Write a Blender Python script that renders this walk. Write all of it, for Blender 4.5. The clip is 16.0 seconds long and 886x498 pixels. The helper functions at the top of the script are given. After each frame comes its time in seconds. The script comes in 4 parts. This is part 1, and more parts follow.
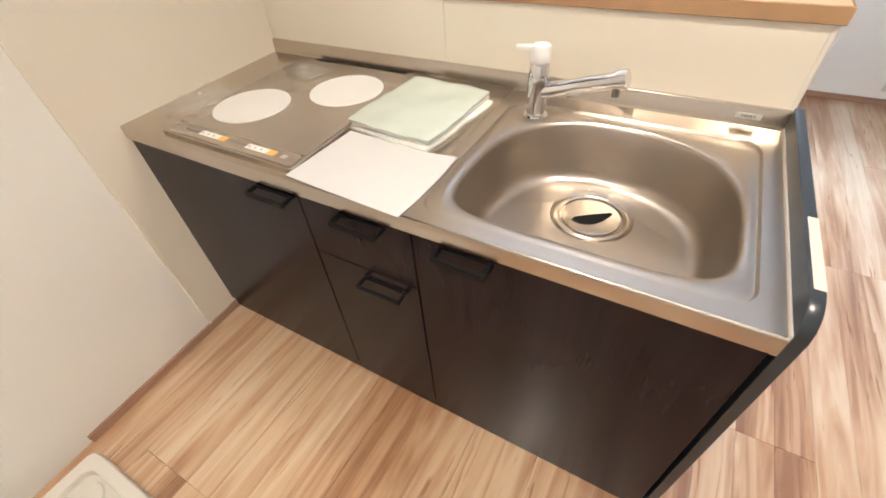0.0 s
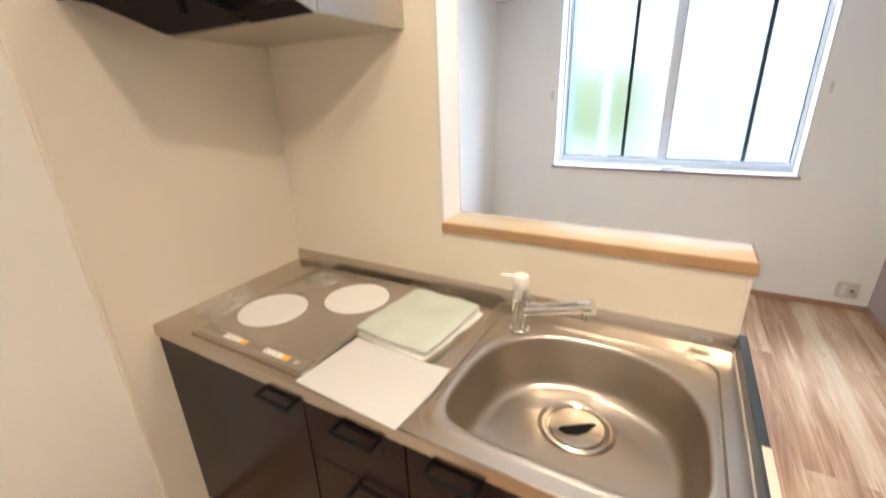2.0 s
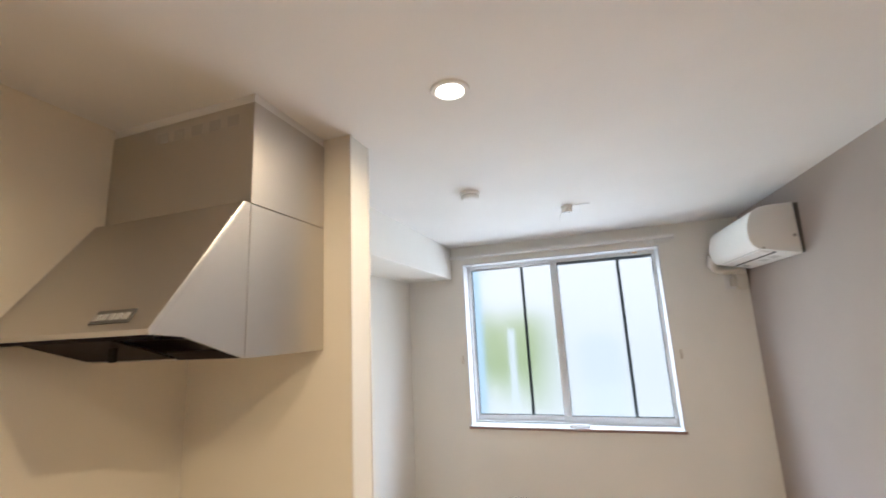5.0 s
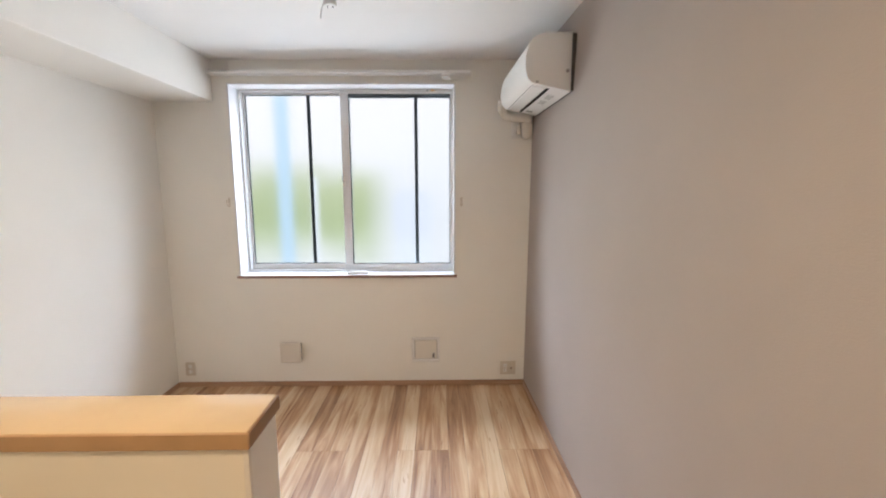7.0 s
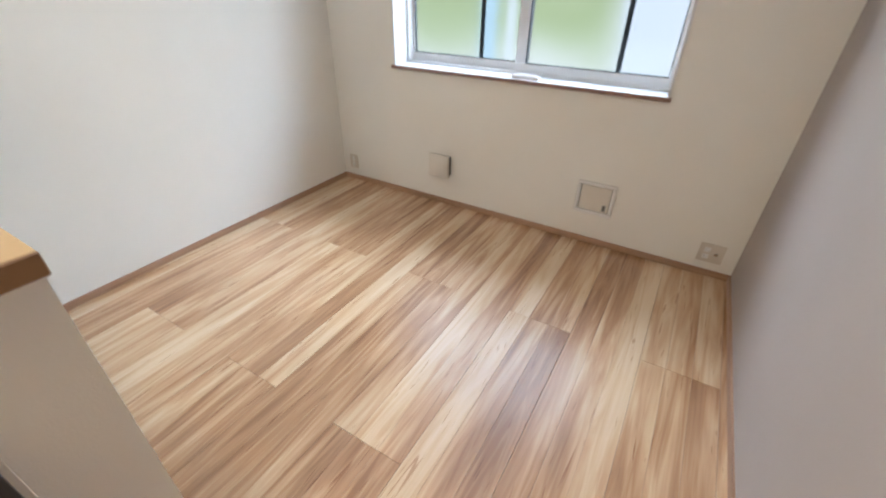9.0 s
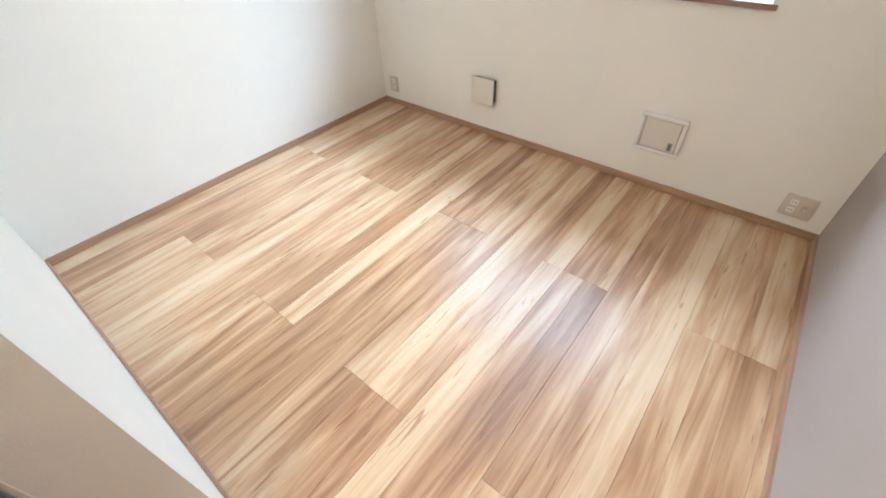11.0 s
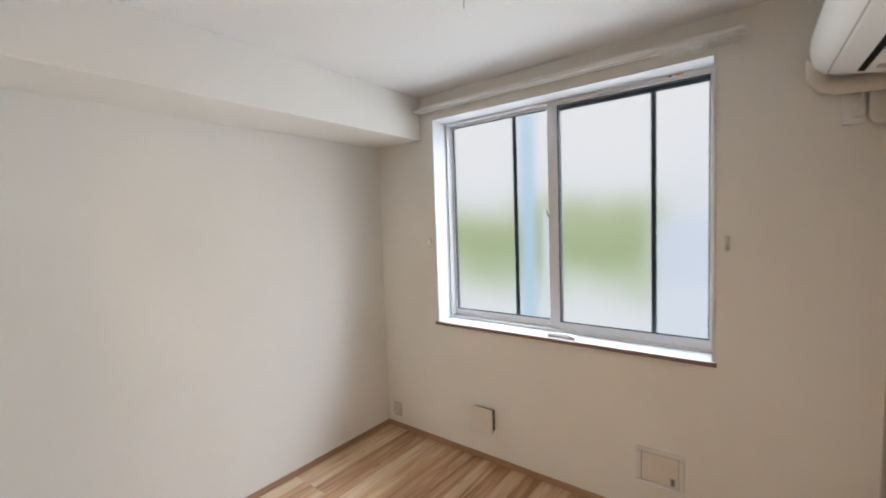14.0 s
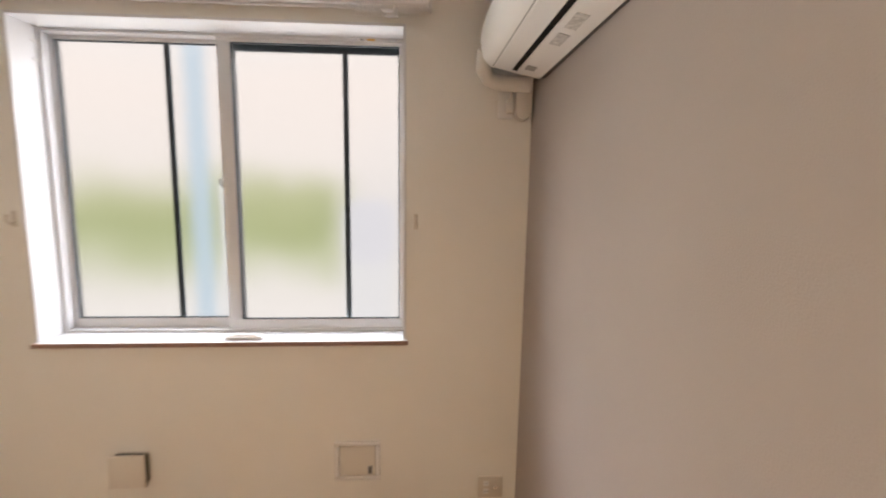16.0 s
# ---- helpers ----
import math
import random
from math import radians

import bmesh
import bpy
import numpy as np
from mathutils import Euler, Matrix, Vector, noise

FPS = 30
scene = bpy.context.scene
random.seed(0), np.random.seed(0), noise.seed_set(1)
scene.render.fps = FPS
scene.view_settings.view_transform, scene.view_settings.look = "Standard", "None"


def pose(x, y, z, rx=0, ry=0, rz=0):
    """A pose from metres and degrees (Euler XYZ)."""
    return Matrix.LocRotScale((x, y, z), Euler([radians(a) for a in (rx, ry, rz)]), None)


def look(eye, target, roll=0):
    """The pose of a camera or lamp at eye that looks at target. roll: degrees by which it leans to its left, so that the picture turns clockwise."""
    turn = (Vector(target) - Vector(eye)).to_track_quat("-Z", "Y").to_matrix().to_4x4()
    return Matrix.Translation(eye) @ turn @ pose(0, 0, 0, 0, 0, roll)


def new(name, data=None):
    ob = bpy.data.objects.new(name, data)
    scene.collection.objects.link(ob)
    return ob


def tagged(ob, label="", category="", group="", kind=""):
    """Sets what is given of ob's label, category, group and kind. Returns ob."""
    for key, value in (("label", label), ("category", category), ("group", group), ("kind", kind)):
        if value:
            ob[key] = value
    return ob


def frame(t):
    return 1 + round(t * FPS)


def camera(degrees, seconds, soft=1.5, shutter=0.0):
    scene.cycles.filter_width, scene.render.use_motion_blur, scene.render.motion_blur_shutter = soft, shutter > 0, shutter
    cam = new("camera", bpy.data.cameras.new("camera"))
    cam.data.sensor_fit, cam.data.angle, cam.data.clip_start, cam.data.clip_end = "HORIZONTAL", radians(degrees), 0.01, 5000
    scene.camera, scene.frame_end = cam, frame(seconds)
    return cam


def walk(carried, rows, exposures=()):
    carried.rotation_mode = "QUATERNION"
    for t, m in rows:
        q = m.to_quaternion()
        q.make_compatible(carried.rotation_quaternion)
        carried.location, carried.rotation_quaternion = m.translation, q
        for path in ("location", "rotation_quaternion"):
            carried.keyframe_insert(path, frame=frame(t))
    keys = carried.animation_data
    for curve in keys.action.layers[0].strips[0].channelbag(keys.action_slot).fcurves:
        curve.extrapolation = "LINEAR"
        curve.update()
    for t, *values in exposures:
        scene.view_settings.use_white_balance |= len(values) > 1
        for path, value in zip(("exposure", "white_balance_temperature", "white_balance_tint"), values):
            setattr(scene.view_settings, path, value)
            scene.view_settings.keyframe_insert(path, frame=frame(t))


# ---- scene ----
cam = camera(93.7, 16.0, 1.8, 0.4)
PATH = [
    (0, (0.366, 0.048, 1.336), (-0.409, 1.271, -0.044), -4.8),
    (0.5, (0.394, 0.03, 1.326), (-0.39, 1.271, -0.032), -4.7),
    (1, (0.392, 0.023, 1.322), (-0.414, 1.319, 0.031), -4.5),
    (1.5, (0.402, 0.013, 1.402), (-0.469, 1.483, 0.364), -2.8),
    (2, (0.406, -0.003, 1.488), (-0.537, 1.619, 0.796), -2.0),
    (2.5, (0.417, -0.024, 1.574), (-0.566, 1.686, 1.238), -1.6),
    (3, (0.429, -0.057, 1.651), (-0.557, 1.684, 1.640), -1.5),
    (3.2, (0.435, -0.069, 1.677), (-0.542, 1.673, 1.780), -1.5),
    (5.3, (0.531, -0.098, 1.732), (0.051, 1.807, 2.111), -3.0),
    (5.5, (0.564, -0.075, 1.715), (0.21, 1.87, 2.018), -2.9),
    (6, (0.678, 0.021, 1.616), (0.646, 2.019, 1.701), -2.4),
    (6.5, (0.835, 0.214, 1.559), (0.945, 2.207, 1.445), -1.3),
    (7, (0.971, 0.443, 1.535), (0.992, 2.424, 1.261), -0.2),
    (7.5, (1.023, 0.647, 1.501), (0.825, 2.592, 1.078), 0.7),
    (8, (1.122, 0.866, 1.466), (0.618, 2.691, 0.824), 1.1),
    (8.5, (1.235, 1.065, 1.427), (0.510, 2.709, 0.549), 1.4),
    (9, (1.226, 1.226, 1.354), (0.373, 2.679, 0.276), 0.9),
    (9.2, (1.226, 1.279, 1.330), (0.339, 2.655, 0.178), 0.7),
    (11.3, (1.247, 1.447, 1.325), (0.266, 2.546, -0.028), -3.3),
    (11.4, (1.249, 1.43, 1.33), (0.235, 2.576, 0.042), -2.5),
    (11.5, (1.256, 1.413, 1.334), (0.205, 2.604, 0.118), -2.6),
    (12, (1.29, 1.396, 1.437), (0.065, 2.722, 0.576), -2.5),
    (12.5, (1.298, 1.348, 1.529), (-0.037, 2.754, 1.038), -2.2),
    (13, (1.302, 1.319, 1.586), (-0.076, 2.753, 1.376), -2.1),
    (13.5, (1.303, 1.312, 1.599), (-0.052, 2.779, 1.491), -2.0),
    (14, (1.281, 1.316, 1.599), (0.055, 2.891, 1.473), -2.0),
    (14.5, (1.27, 1.336, 1.576), (0.282, 3.066, 1.399), -1.5),
    (15, (1.263, 1.371, 1.552), (0.599, 3.244, 1.33), -0.8),
    (15.5, (1.233, 1.495, 1.541), (0.935, 3.457, 1.294), -0.1),
    (16, (1.161, 1.686, 1.557), (1.275, 3.669, 1.326), 0.6),
]
EXPOSURES = [(0, 1.06, 4500, 6), (1.5, 0.96, 4500, 5.5), (2.5, 0.57, 5200, 8), (3, 0.37, 5200, 8.5), (5.5, 0.34, 5150, 5.5), (7, 0.32, 5450, 8.5), (9, 0.31, 5150, 4.5), (11.5, 0.84, 5000, 2), (12.5, 0.36, 5300, 5.5), (13.5, 0.06, 5500, 7.5), (14.5, -0.07, 5500, 8), (15.5, 0.01, 6000, 11.5), (16, 0.10, 6250, 13.5)]
walk(cam, [(t, look(eye, target, roll)) for t, eye, target, roll in PATH], EXPOSURES)

# ---- light ----
world = bpy.data.worlds.new("world")
scene.world = world
world.use_nodes = True
wn = world.node_tree
sky = wn.nodes.new("ShaderNodeTexSky")
sky.sky_type = "NISHITA"
sky.sun_disc = False
sky.sun_elevation, sky.sun_rotation = radians(50), radians(150)
wn.links.new(sky.outputs[0], wn.nodes["Background"].inputs[0])
wn.nodes["Background"].inputs[1].default_value = 0.1

OUTSIDE_GLOW = 9.8


def downlamp(x, y, watts):
    """The light of a warm recessed downlight."""
    data = bpy.data.lights.new("downlight_lamp", "AREA")
    data.shape, data.size = "DISK", 0.085
    data.energy, data.color = watts, (1.0, 0.68, 0.37)
    data.spread = radians(165)
    ob = new("downlight_lamp", data)
    ob.matrix_world = pose(x, y, 2.470)
    return ob


# the third lamp is unseen, added to brighten the floor and left wall
LAMPS = [(0.160, 1.060, 6.5), (0.78, 0.25, 15.0), (0.10, -0.60, 9.0)]
for lx, ly, watts in LAMPS:
    downlamp(lx, ly, watts)


# ---- materials ----
def mat(name, colour, rough=0.5, metal=0.0, spec=0.5):
    m = bpy.data.materials.new(name)
    m.use_nodes = True
    b = m.node_tree.nodes["Principled BSDF"]
    b.inputs["Base Color"].default_value = (*colour, 1)
    b.inputs["Roughness"].default_value = rough
    b.inputs["Metallic"].default_value = metal
    b.inputs["Specular IOR Level"].default_value = spec
    return m


def node(m, kind, **inputs):
    n = m.node_tree.nodes.new(kind)
    for k, v in inputs.items():
        n.inputs[k.replace("_", " ")].default_value = v
    return n


def link(m, a, ao, b, bi):
    m.node_tree.links.new(a.outputs[ao], b.inputs[bi])


def coords(m, scale, space="Object"):
    tc = m.node_tree.nodes.new("ShaderNodeTexCoord")
    mp = m.node_tree.nodes.new("ShaderNodeMapping")
    mp.inputs["Scale"].default_value = scale
    link(m, tc, space, mp, "Vector")
    return mp


def ramp(m, stops):
    r = m.node_tree.nodes.new("ShaderNodeValToRGB")
    e = r.color_ramp.elements
    while len(e) < len(stops):
        e.new(0.5)
    for el, (p, c) in zip(e, stops):
        el.position, el.color = p, (*c, 1)
    return r


def bump(m, src, out, strength, distance):
    b = node(m, "ShaderNodeBump", Strength=strength, Distance=distance)
    link(m, src, out, b, "Height")
    link(m, b, "Normal", m.node_tree.nodes["Principled BSDF"], "Normal")
    return b


def mottled(name, colour, rough, amount=0.06, scale=3.0, fine=0, fine_bump=0.0, spec=0.5, metal=0.0):
    """A surface with soft broad stains, a fine grain and a fine relief."""
    m = mat(name, colour, rough, metal, spec)
    p = m.node_tree.nodes["Principled BSDF"]
    mp = coords(m, (1, 1, 1))
    n = node(m, "ShaderNodeTexNoise", Scale=scale, Detail=5.0)
    link(m, mp, "Vector", n, "Vector")
    lo, hi = [max(0, c * (1 - amount)) for c in colour], [min(1, c * (1 + amount)) for c in colour]
    r = ramp(m, [(0.3, lo), (0.7, hi)])
    link(m, n, "Fac", r, "Fac")
    link(m, r, "Color", p, "Base Color")
    if fine:
        f = node(m, "ShaderNodeTexNoise", Scale=fine, Detail=3.0)
        link(m, mp, "Vector", f, "Vector")
        bump(m, f, "Fac", fine_bump, 0.002)
    return m


def math_node(m, operation, *values):
    """A math node; each value is a number or a (node, output) pair."""
    n = m.node_tree.nodes.new("ShaderNodeMath")
    n.operation = operation
    for i, v in enumerate(values):
        if isinstance(v, tuple):
            link(m, v[0], v[1], n, i)
        else:
            n.inputs[i].default_value = v
    return n


def stretched(m, vec, out, scale, detail, roughness, distortion):
    """Noise drawn out along one axis."""
    mp = m.node_tree.nodes.new("ShaderNodeMapping")
    mp.inputs["Scale"].default_value = scale
    link(m, vec, out, mp, "Vector")
    n = node(m, "ShaderNodeTexNoise", Scale=1.0, Detail=detail, Roughness=roughness, Distortion=distortion)
    link(m, mp, "Vector", n, "Vector")
    return n


def wood(name, colours, rough, grain=(30, 1.6, 30), spec=0.5):
    """Streaked wood with the grain along y; every piece has its own cut."""
    m = mat(name, colours[1], rough, 0, spec)
    nt = m.node_tree
    tc = nt.nodes.new("ShaderNodeTexCoord")
    info = nt.nodes.new("ShaderNodeObjectInfo")
    rnd = nt.nodes.new("ShaderNodeCombineXYZ")
    for i in range(3):
        link(m, info, "Random", rnd, i)
    shift = nt.nodes.new("ShaderNodeVectorMath")
    shift.operation = "MULTIPLY_ADD"
    shift.inputs[1].default_value = (17.3, 31.1, 7.7)
    link(m, rnd, 0, shift, 0)
    link(m, tc, "Object", shift, 2)
    streak = stretched(m, shift, 0, grain, 8.0, 0.6, 0.6)
    broad = stretched(m, shift, 0, (grain[0] * 0.25, grain[1] * 0.3, grain[2] * 0.25), 3.0, 0.5, 0.9)
    tone = math_node(m, "MULTIPLY_ADD", (streak, "Fac"), 0.45, (math_node(m, "MULTIPLY", (broad, "Fac"), 0.55), 0))
    r = ramp(m, [(0.34, colours[0]), (0.47, colours[1]), (0.58, colours[2]), (0.70, colours[3])])
    link(m, tone, 0, r, "Fac")
    link(m, r, "Color", nt.nodes["Principled BSDF"], "Base Color")
    bump(m, streak, "Fac", 0.06, 0.001)
    return m


STAVE = 0.3035 / 3


def floor_wood():
    """Satin wood-print boards of three staves: long soft brown figures on cream, with thin dark flecks."""
    m = mat("wood_print_floor", (0.55, 0.40, 0.26), 0.33)
    nt = m.node_tree
    p = nt.nodes["Principled BSDF"]
    tc = nt.nodes.new("ShaderNodeTexCoord")
    info = nt.nodes.new("ShaderNodeObjectInfo")
    sep = nt.nodes.new("ShaderNodeSeparateXYZ")
    link(m, tc, "Object", sep, 0)
    row = math_node(m, "FLOOR", (math_node(m, "DIVIDE", (math_node(m, "ADD", (sep, "X"), STAVE * 1.5), 0), STAVE), 0))
    key = nt.nodes.new("ShaderNodeCombineXYZ")
    link(m, row, 0, key, 0)
    link(m, info, "Random", key, 1)
    cut = nt.nodes.new("ShaderNodeTexWhiteNoise")
    cut.noise_dimensions = "2D"
    link(m, key, 0, cut, "Vector")
    # every stave is cut from another part of the figure
    shift = nt.nodes.new("ShaderNodeVectorMath")
    shift.operation = "MULTIPLY_ADD"
    shift.inputs[1].default_value = (19.0, 37.0, 11.0)
    link(m, cut, "Color", shift, 0)
    link(m, tc, "Object", shift, 2)
    broad = stretched(m, shift, 0, (8, 0.8, 8), 2.0, 0.5, 0.7)
    figure = stretched(m, shift, 0, (20, 1.3, 20), 4.0, 0.5, 1.5)
    fine = stretched(m, shift, 0, (120, 5.0, 120), 4.0, 0.6, 0.5)
    tone = math_node(m, "MULTIPLY_ADD", (broad, "Fac"), 0.42, (math_node(m, "MULTIPLY", (figure, "Fac"), 0.40), 0))
    tone = math_node(m, "MULTIPLY_ADD", (fine, "Fac"), 0.06, (tone, 0))
    tone = math_node(m, "MULTIPLY_ADD", (cut, "Value"), 0.17, (tone, 0))
    r = ramp(m, [(0.37, (0.25, 0.120, 0.047)), (0.455, (0.39, 0.212, 0.095)), (0.525, (0.515, 0.328, 0.174)), (0.60, (0.62, 0.442, 0.262)), (0.69, (0.70, 0.545, 0.360))])
    link(m, tone, 0, r, "Fac")
    fleck = stretched(m, shift, 0, (46, 3.0, 46), 2.0, 0.5, 1.4)
    fr = ramp(m, [(0.645, (1, 1, 1)), (0.72, (0.62, 0.49, 0.38))])
    link(m, fleck, "Fac", fr, "Fac")
    mul = nt.nodes.new("ShaderNodeMix")
    mul.data_type, mul.blend_type = "RGBA", "MULTIPLY"
    mul.inputs[0].default_value = 1.0
    link(m, r, "Color", mul, 6)
    link(m, fr, "Color", mul, 7)
    link(m, mul, 2, p, "Base Color")
    bump(m, figure, "Fac", 0.05, 0.001)
    p.inputs["Coat Weight"].default_value, p.inputs["Coat Roughness"].default_value, p.inputs["Coat IOR"].default_value = 1.0, 0.20, 1.80
    return m


M = {}
M["wallpaper"] = mottled("white_wallpaper", (0.82, 0.80, 0.745), 0.75, 0.02, 2.0, 260, 0.25, 0.3)
M["accent"] = mottled("greige_wallpaper", (0.385, 0.335, 0.298), 0.75, 0.03, 2.0, 260, 0.3, 0.3)
M["ceiling"] = mottled("ceiling_paper", (0.80, 0.79, 0.77), 0.8, 0.02, 2.0, 260, 0.2, 0.3)
M["kitchen_panel"] = mottled("glossy_kitchen_panel", (0.79, 0.735, 0.62), 0.075, 0.015, 1.5)
M["floor"] = floor_wood()
M["floor_base"] = mat("floor_joint", (0.28, 0.18, 0.11), 0.7)
M["baseboard"] = wood("baseboard_wood", [(0.27, 0.16, 0.095), (0.36, 0.22, 0.135), (0.42, 0.265, 0.165), (0.47, 0.31, 0.20)], 0.5, (60, 1.5, 60))
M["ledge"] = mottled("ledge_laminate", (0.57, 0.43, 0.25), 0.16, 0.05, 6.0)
# the edging's browns include the shade on the ledge's front and end
M["ledge_edge_shaded"] = mottled("ledge_edge_shaded", (0.40, 0.25, 0.12), 0.35, 0.08, 12.0)
M["ledge_end_shaded"] = mottled("shaded_end_edge", (0.25, 0.14, 0.065), 0.4, 0.08, 12.0)
M["sill_edge"] = mottled("sill_edge", (0.27, 0.165, 0.125), 0.5, 0.05, 10.0)
M["white_plastic"] = mat("white_plastic", (0.80, 0.79, 0.77), 0.35)
M["plate"] = mottled("beige_plate_plastic", (0.62, 0.565, 0.485), 0.4, 0.02, 6.0)
M["cream_plastic"] = mottled("cream_plastic", (0.72, 0.68, 0.61), 0.4, 0.02, 6.0)
M["grey_plastic"] = mat("grey_plastic", (0.35, 0.34, 0.33), 0.4)
M["dark_grey"] = mat("dark_grey_plastic", (0.09, 0.085, 0.08), 0.4)
M["black_plastic"] = mat("black_plastic", (0.005, 0.005, 0.006), 0.55, 0, 0.14)
M["vinyl"] = mat("white_window_vinyl", (0.71, 0.71, 0.72), 0.35)
M["screen_bar"] = mat("dark_screen_frame", (0.28, 0.37, 0.43), 0.45)
M["gasket"] = mat("dark_gasket", (0.03, 0.04, 0.05), 0.6)
M["chrome"] = mat("chrome", (0.80, 0.80, 0.80), 0.06, 1.0)
M["paper"] = mottled("white_paper", (0.60, 0.58, 0.565), 0.6, 0.015, 8.0)
M["burner_film"] = mottled("white_burner_film", (0.76, 0.74, 0.72), 0.35, 0.015, 8.0)
M["booklet"] = mottled("pale_green_cover", (0.52, 0.56, 0.49), 0.22, 0.07, 9.0, 18, 0.2)
M["film_bag"] = mottled("milky_plastic_bag", (0.72, 0.72, 0.66), 0.22, 0.08, 30.0, 60, 0.8)
M["yellow"] = mat("yellow_label", (0.75, 0.42, 0.06), 0.5)
M["label_white"] = mat("white_label", (0.8, 0.78, 0.74), 0.5)
M["label_soft"] = mottled("printed_label", (0.58, 0.57, 0.55), 0.5, 0.25, 90.0)
M["label_grey"] = mat("grey_label", (0.45, 0.44, 0.42), 0.5)
M["peach"] = mottled("peach_protective_tape", (0.74, 0.56, 0.43), 0.5, 0.05, 20.0)
M["hood_dark"] = mat("shaded_hood_inside", (0.012, 0.009, 0.010), 0.7, 0, 0.06)
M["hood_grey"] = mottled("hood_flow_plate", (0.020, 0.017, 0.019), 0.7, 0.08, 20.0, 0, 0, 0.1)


def brushed(name, colour, rough, scale, strength=0.012):
    m = mat(name, colour, rough, 1.0)
    mp = coords(m, scale)
    n = node(m, "ShaderNodeTexNoise", Scale=1.0, Detail=4.0)
    link(m, mp, "Vector", n, "Vector")
    mr = node(m, "ShaderNodeMapRange")
    mr.inputs["To Min"].default_value, mr.inputs["To Max"].default_value = rough * 0.92, rough * 1.1
    link(m, n, "Fac", mr, "Value")
    link(m, mr, 0, m.node_tree.nodes["Principled BSDF"], "Roughness")
    bump(m, n, "Fac", strength, 0.0006)
    return m


M["steel"] = brushed("brushed_steel", (0.56, 0.505, 0.43), 0.23, (6, 240, 240))
M["sink_steel"] = brushed("embossed_sink_steel", (0.49, 0.44, 0.375), 0.31, (160, 160, 160), 0.015)
M["hood_paint"] = brushed("satin_hood_steel", (0.58, 0.555, 0.52), 0.40, (5, 200, 200), 0.008)
M["ih_glass"] = mottled("taupe_cooktop_glass", (0.46, 0.40, 0.33), 0.22, 0.03, 10.0, 0, 0, 0.6, 0.6)


def dark_wood():
    m = wood("dark_gloss_laminate", [(0.009, 0.006, 0.009), (0.014, 0.009, 0.012), (0.019, 0.012, 0.016), (0.024, 0.016, 0.020)], 0.25, (50, 50, 1.5))
    m.node_tree.nodes["Principled BSDF"].inputs["Specular IOR Level"].default_value = 0.19
    return m


M["cabinet"] = dark_wood()
M["panel_dark"] = mottled("slate_side_panel", (0.028, 0.034, 0.040), 0.28, 0.05, 8.0)


def frosted():
    m = mat("frosted_glass", (0.084, 0.082, 0.080), 0.30)
    p = m.node_tree.nodes["Principled BSDF"]
    p.inputs["Transmission Weight"].default_value = 1.0
    p.inputs["IOR"].default_value = 1.12
    mp = coords(m, (1, 1, 1))
    n = node(m, "ShaderNodeTexNoise", Scale=420.0, Detail=2.0)
    link(m, mp, "Vector", n, "Vector")
    bump(m, n, "Fac", 0.15, 0.0005)
    return m


M["frosted"] = frosted()


def clear_film():
    m = mat("clear_tape", (0.85, 0.85, 0.83), 0.12)
    p = m.node_tree.nodes["Principled BSDF"]
    mp = coords(m, (1, 1, 1))
    n = node(m, "ShaderNodeTexNoise", Scale=24.0, Detail=3.0)
    link(m, mp, "Vector", n, "Vector")
    r = ramp(m, [(0.35, (0.12, 0.12, 0.12)), (0.72, (0.40, 0.40, 0.40))])
    link(m, n, "Fac", r, "Fac")
    link(m, r, "Color", p, "Alpha")
    bump(m, n, "Fac", 0.9, 0.01)
    return m


M["tape"] = clear_film()


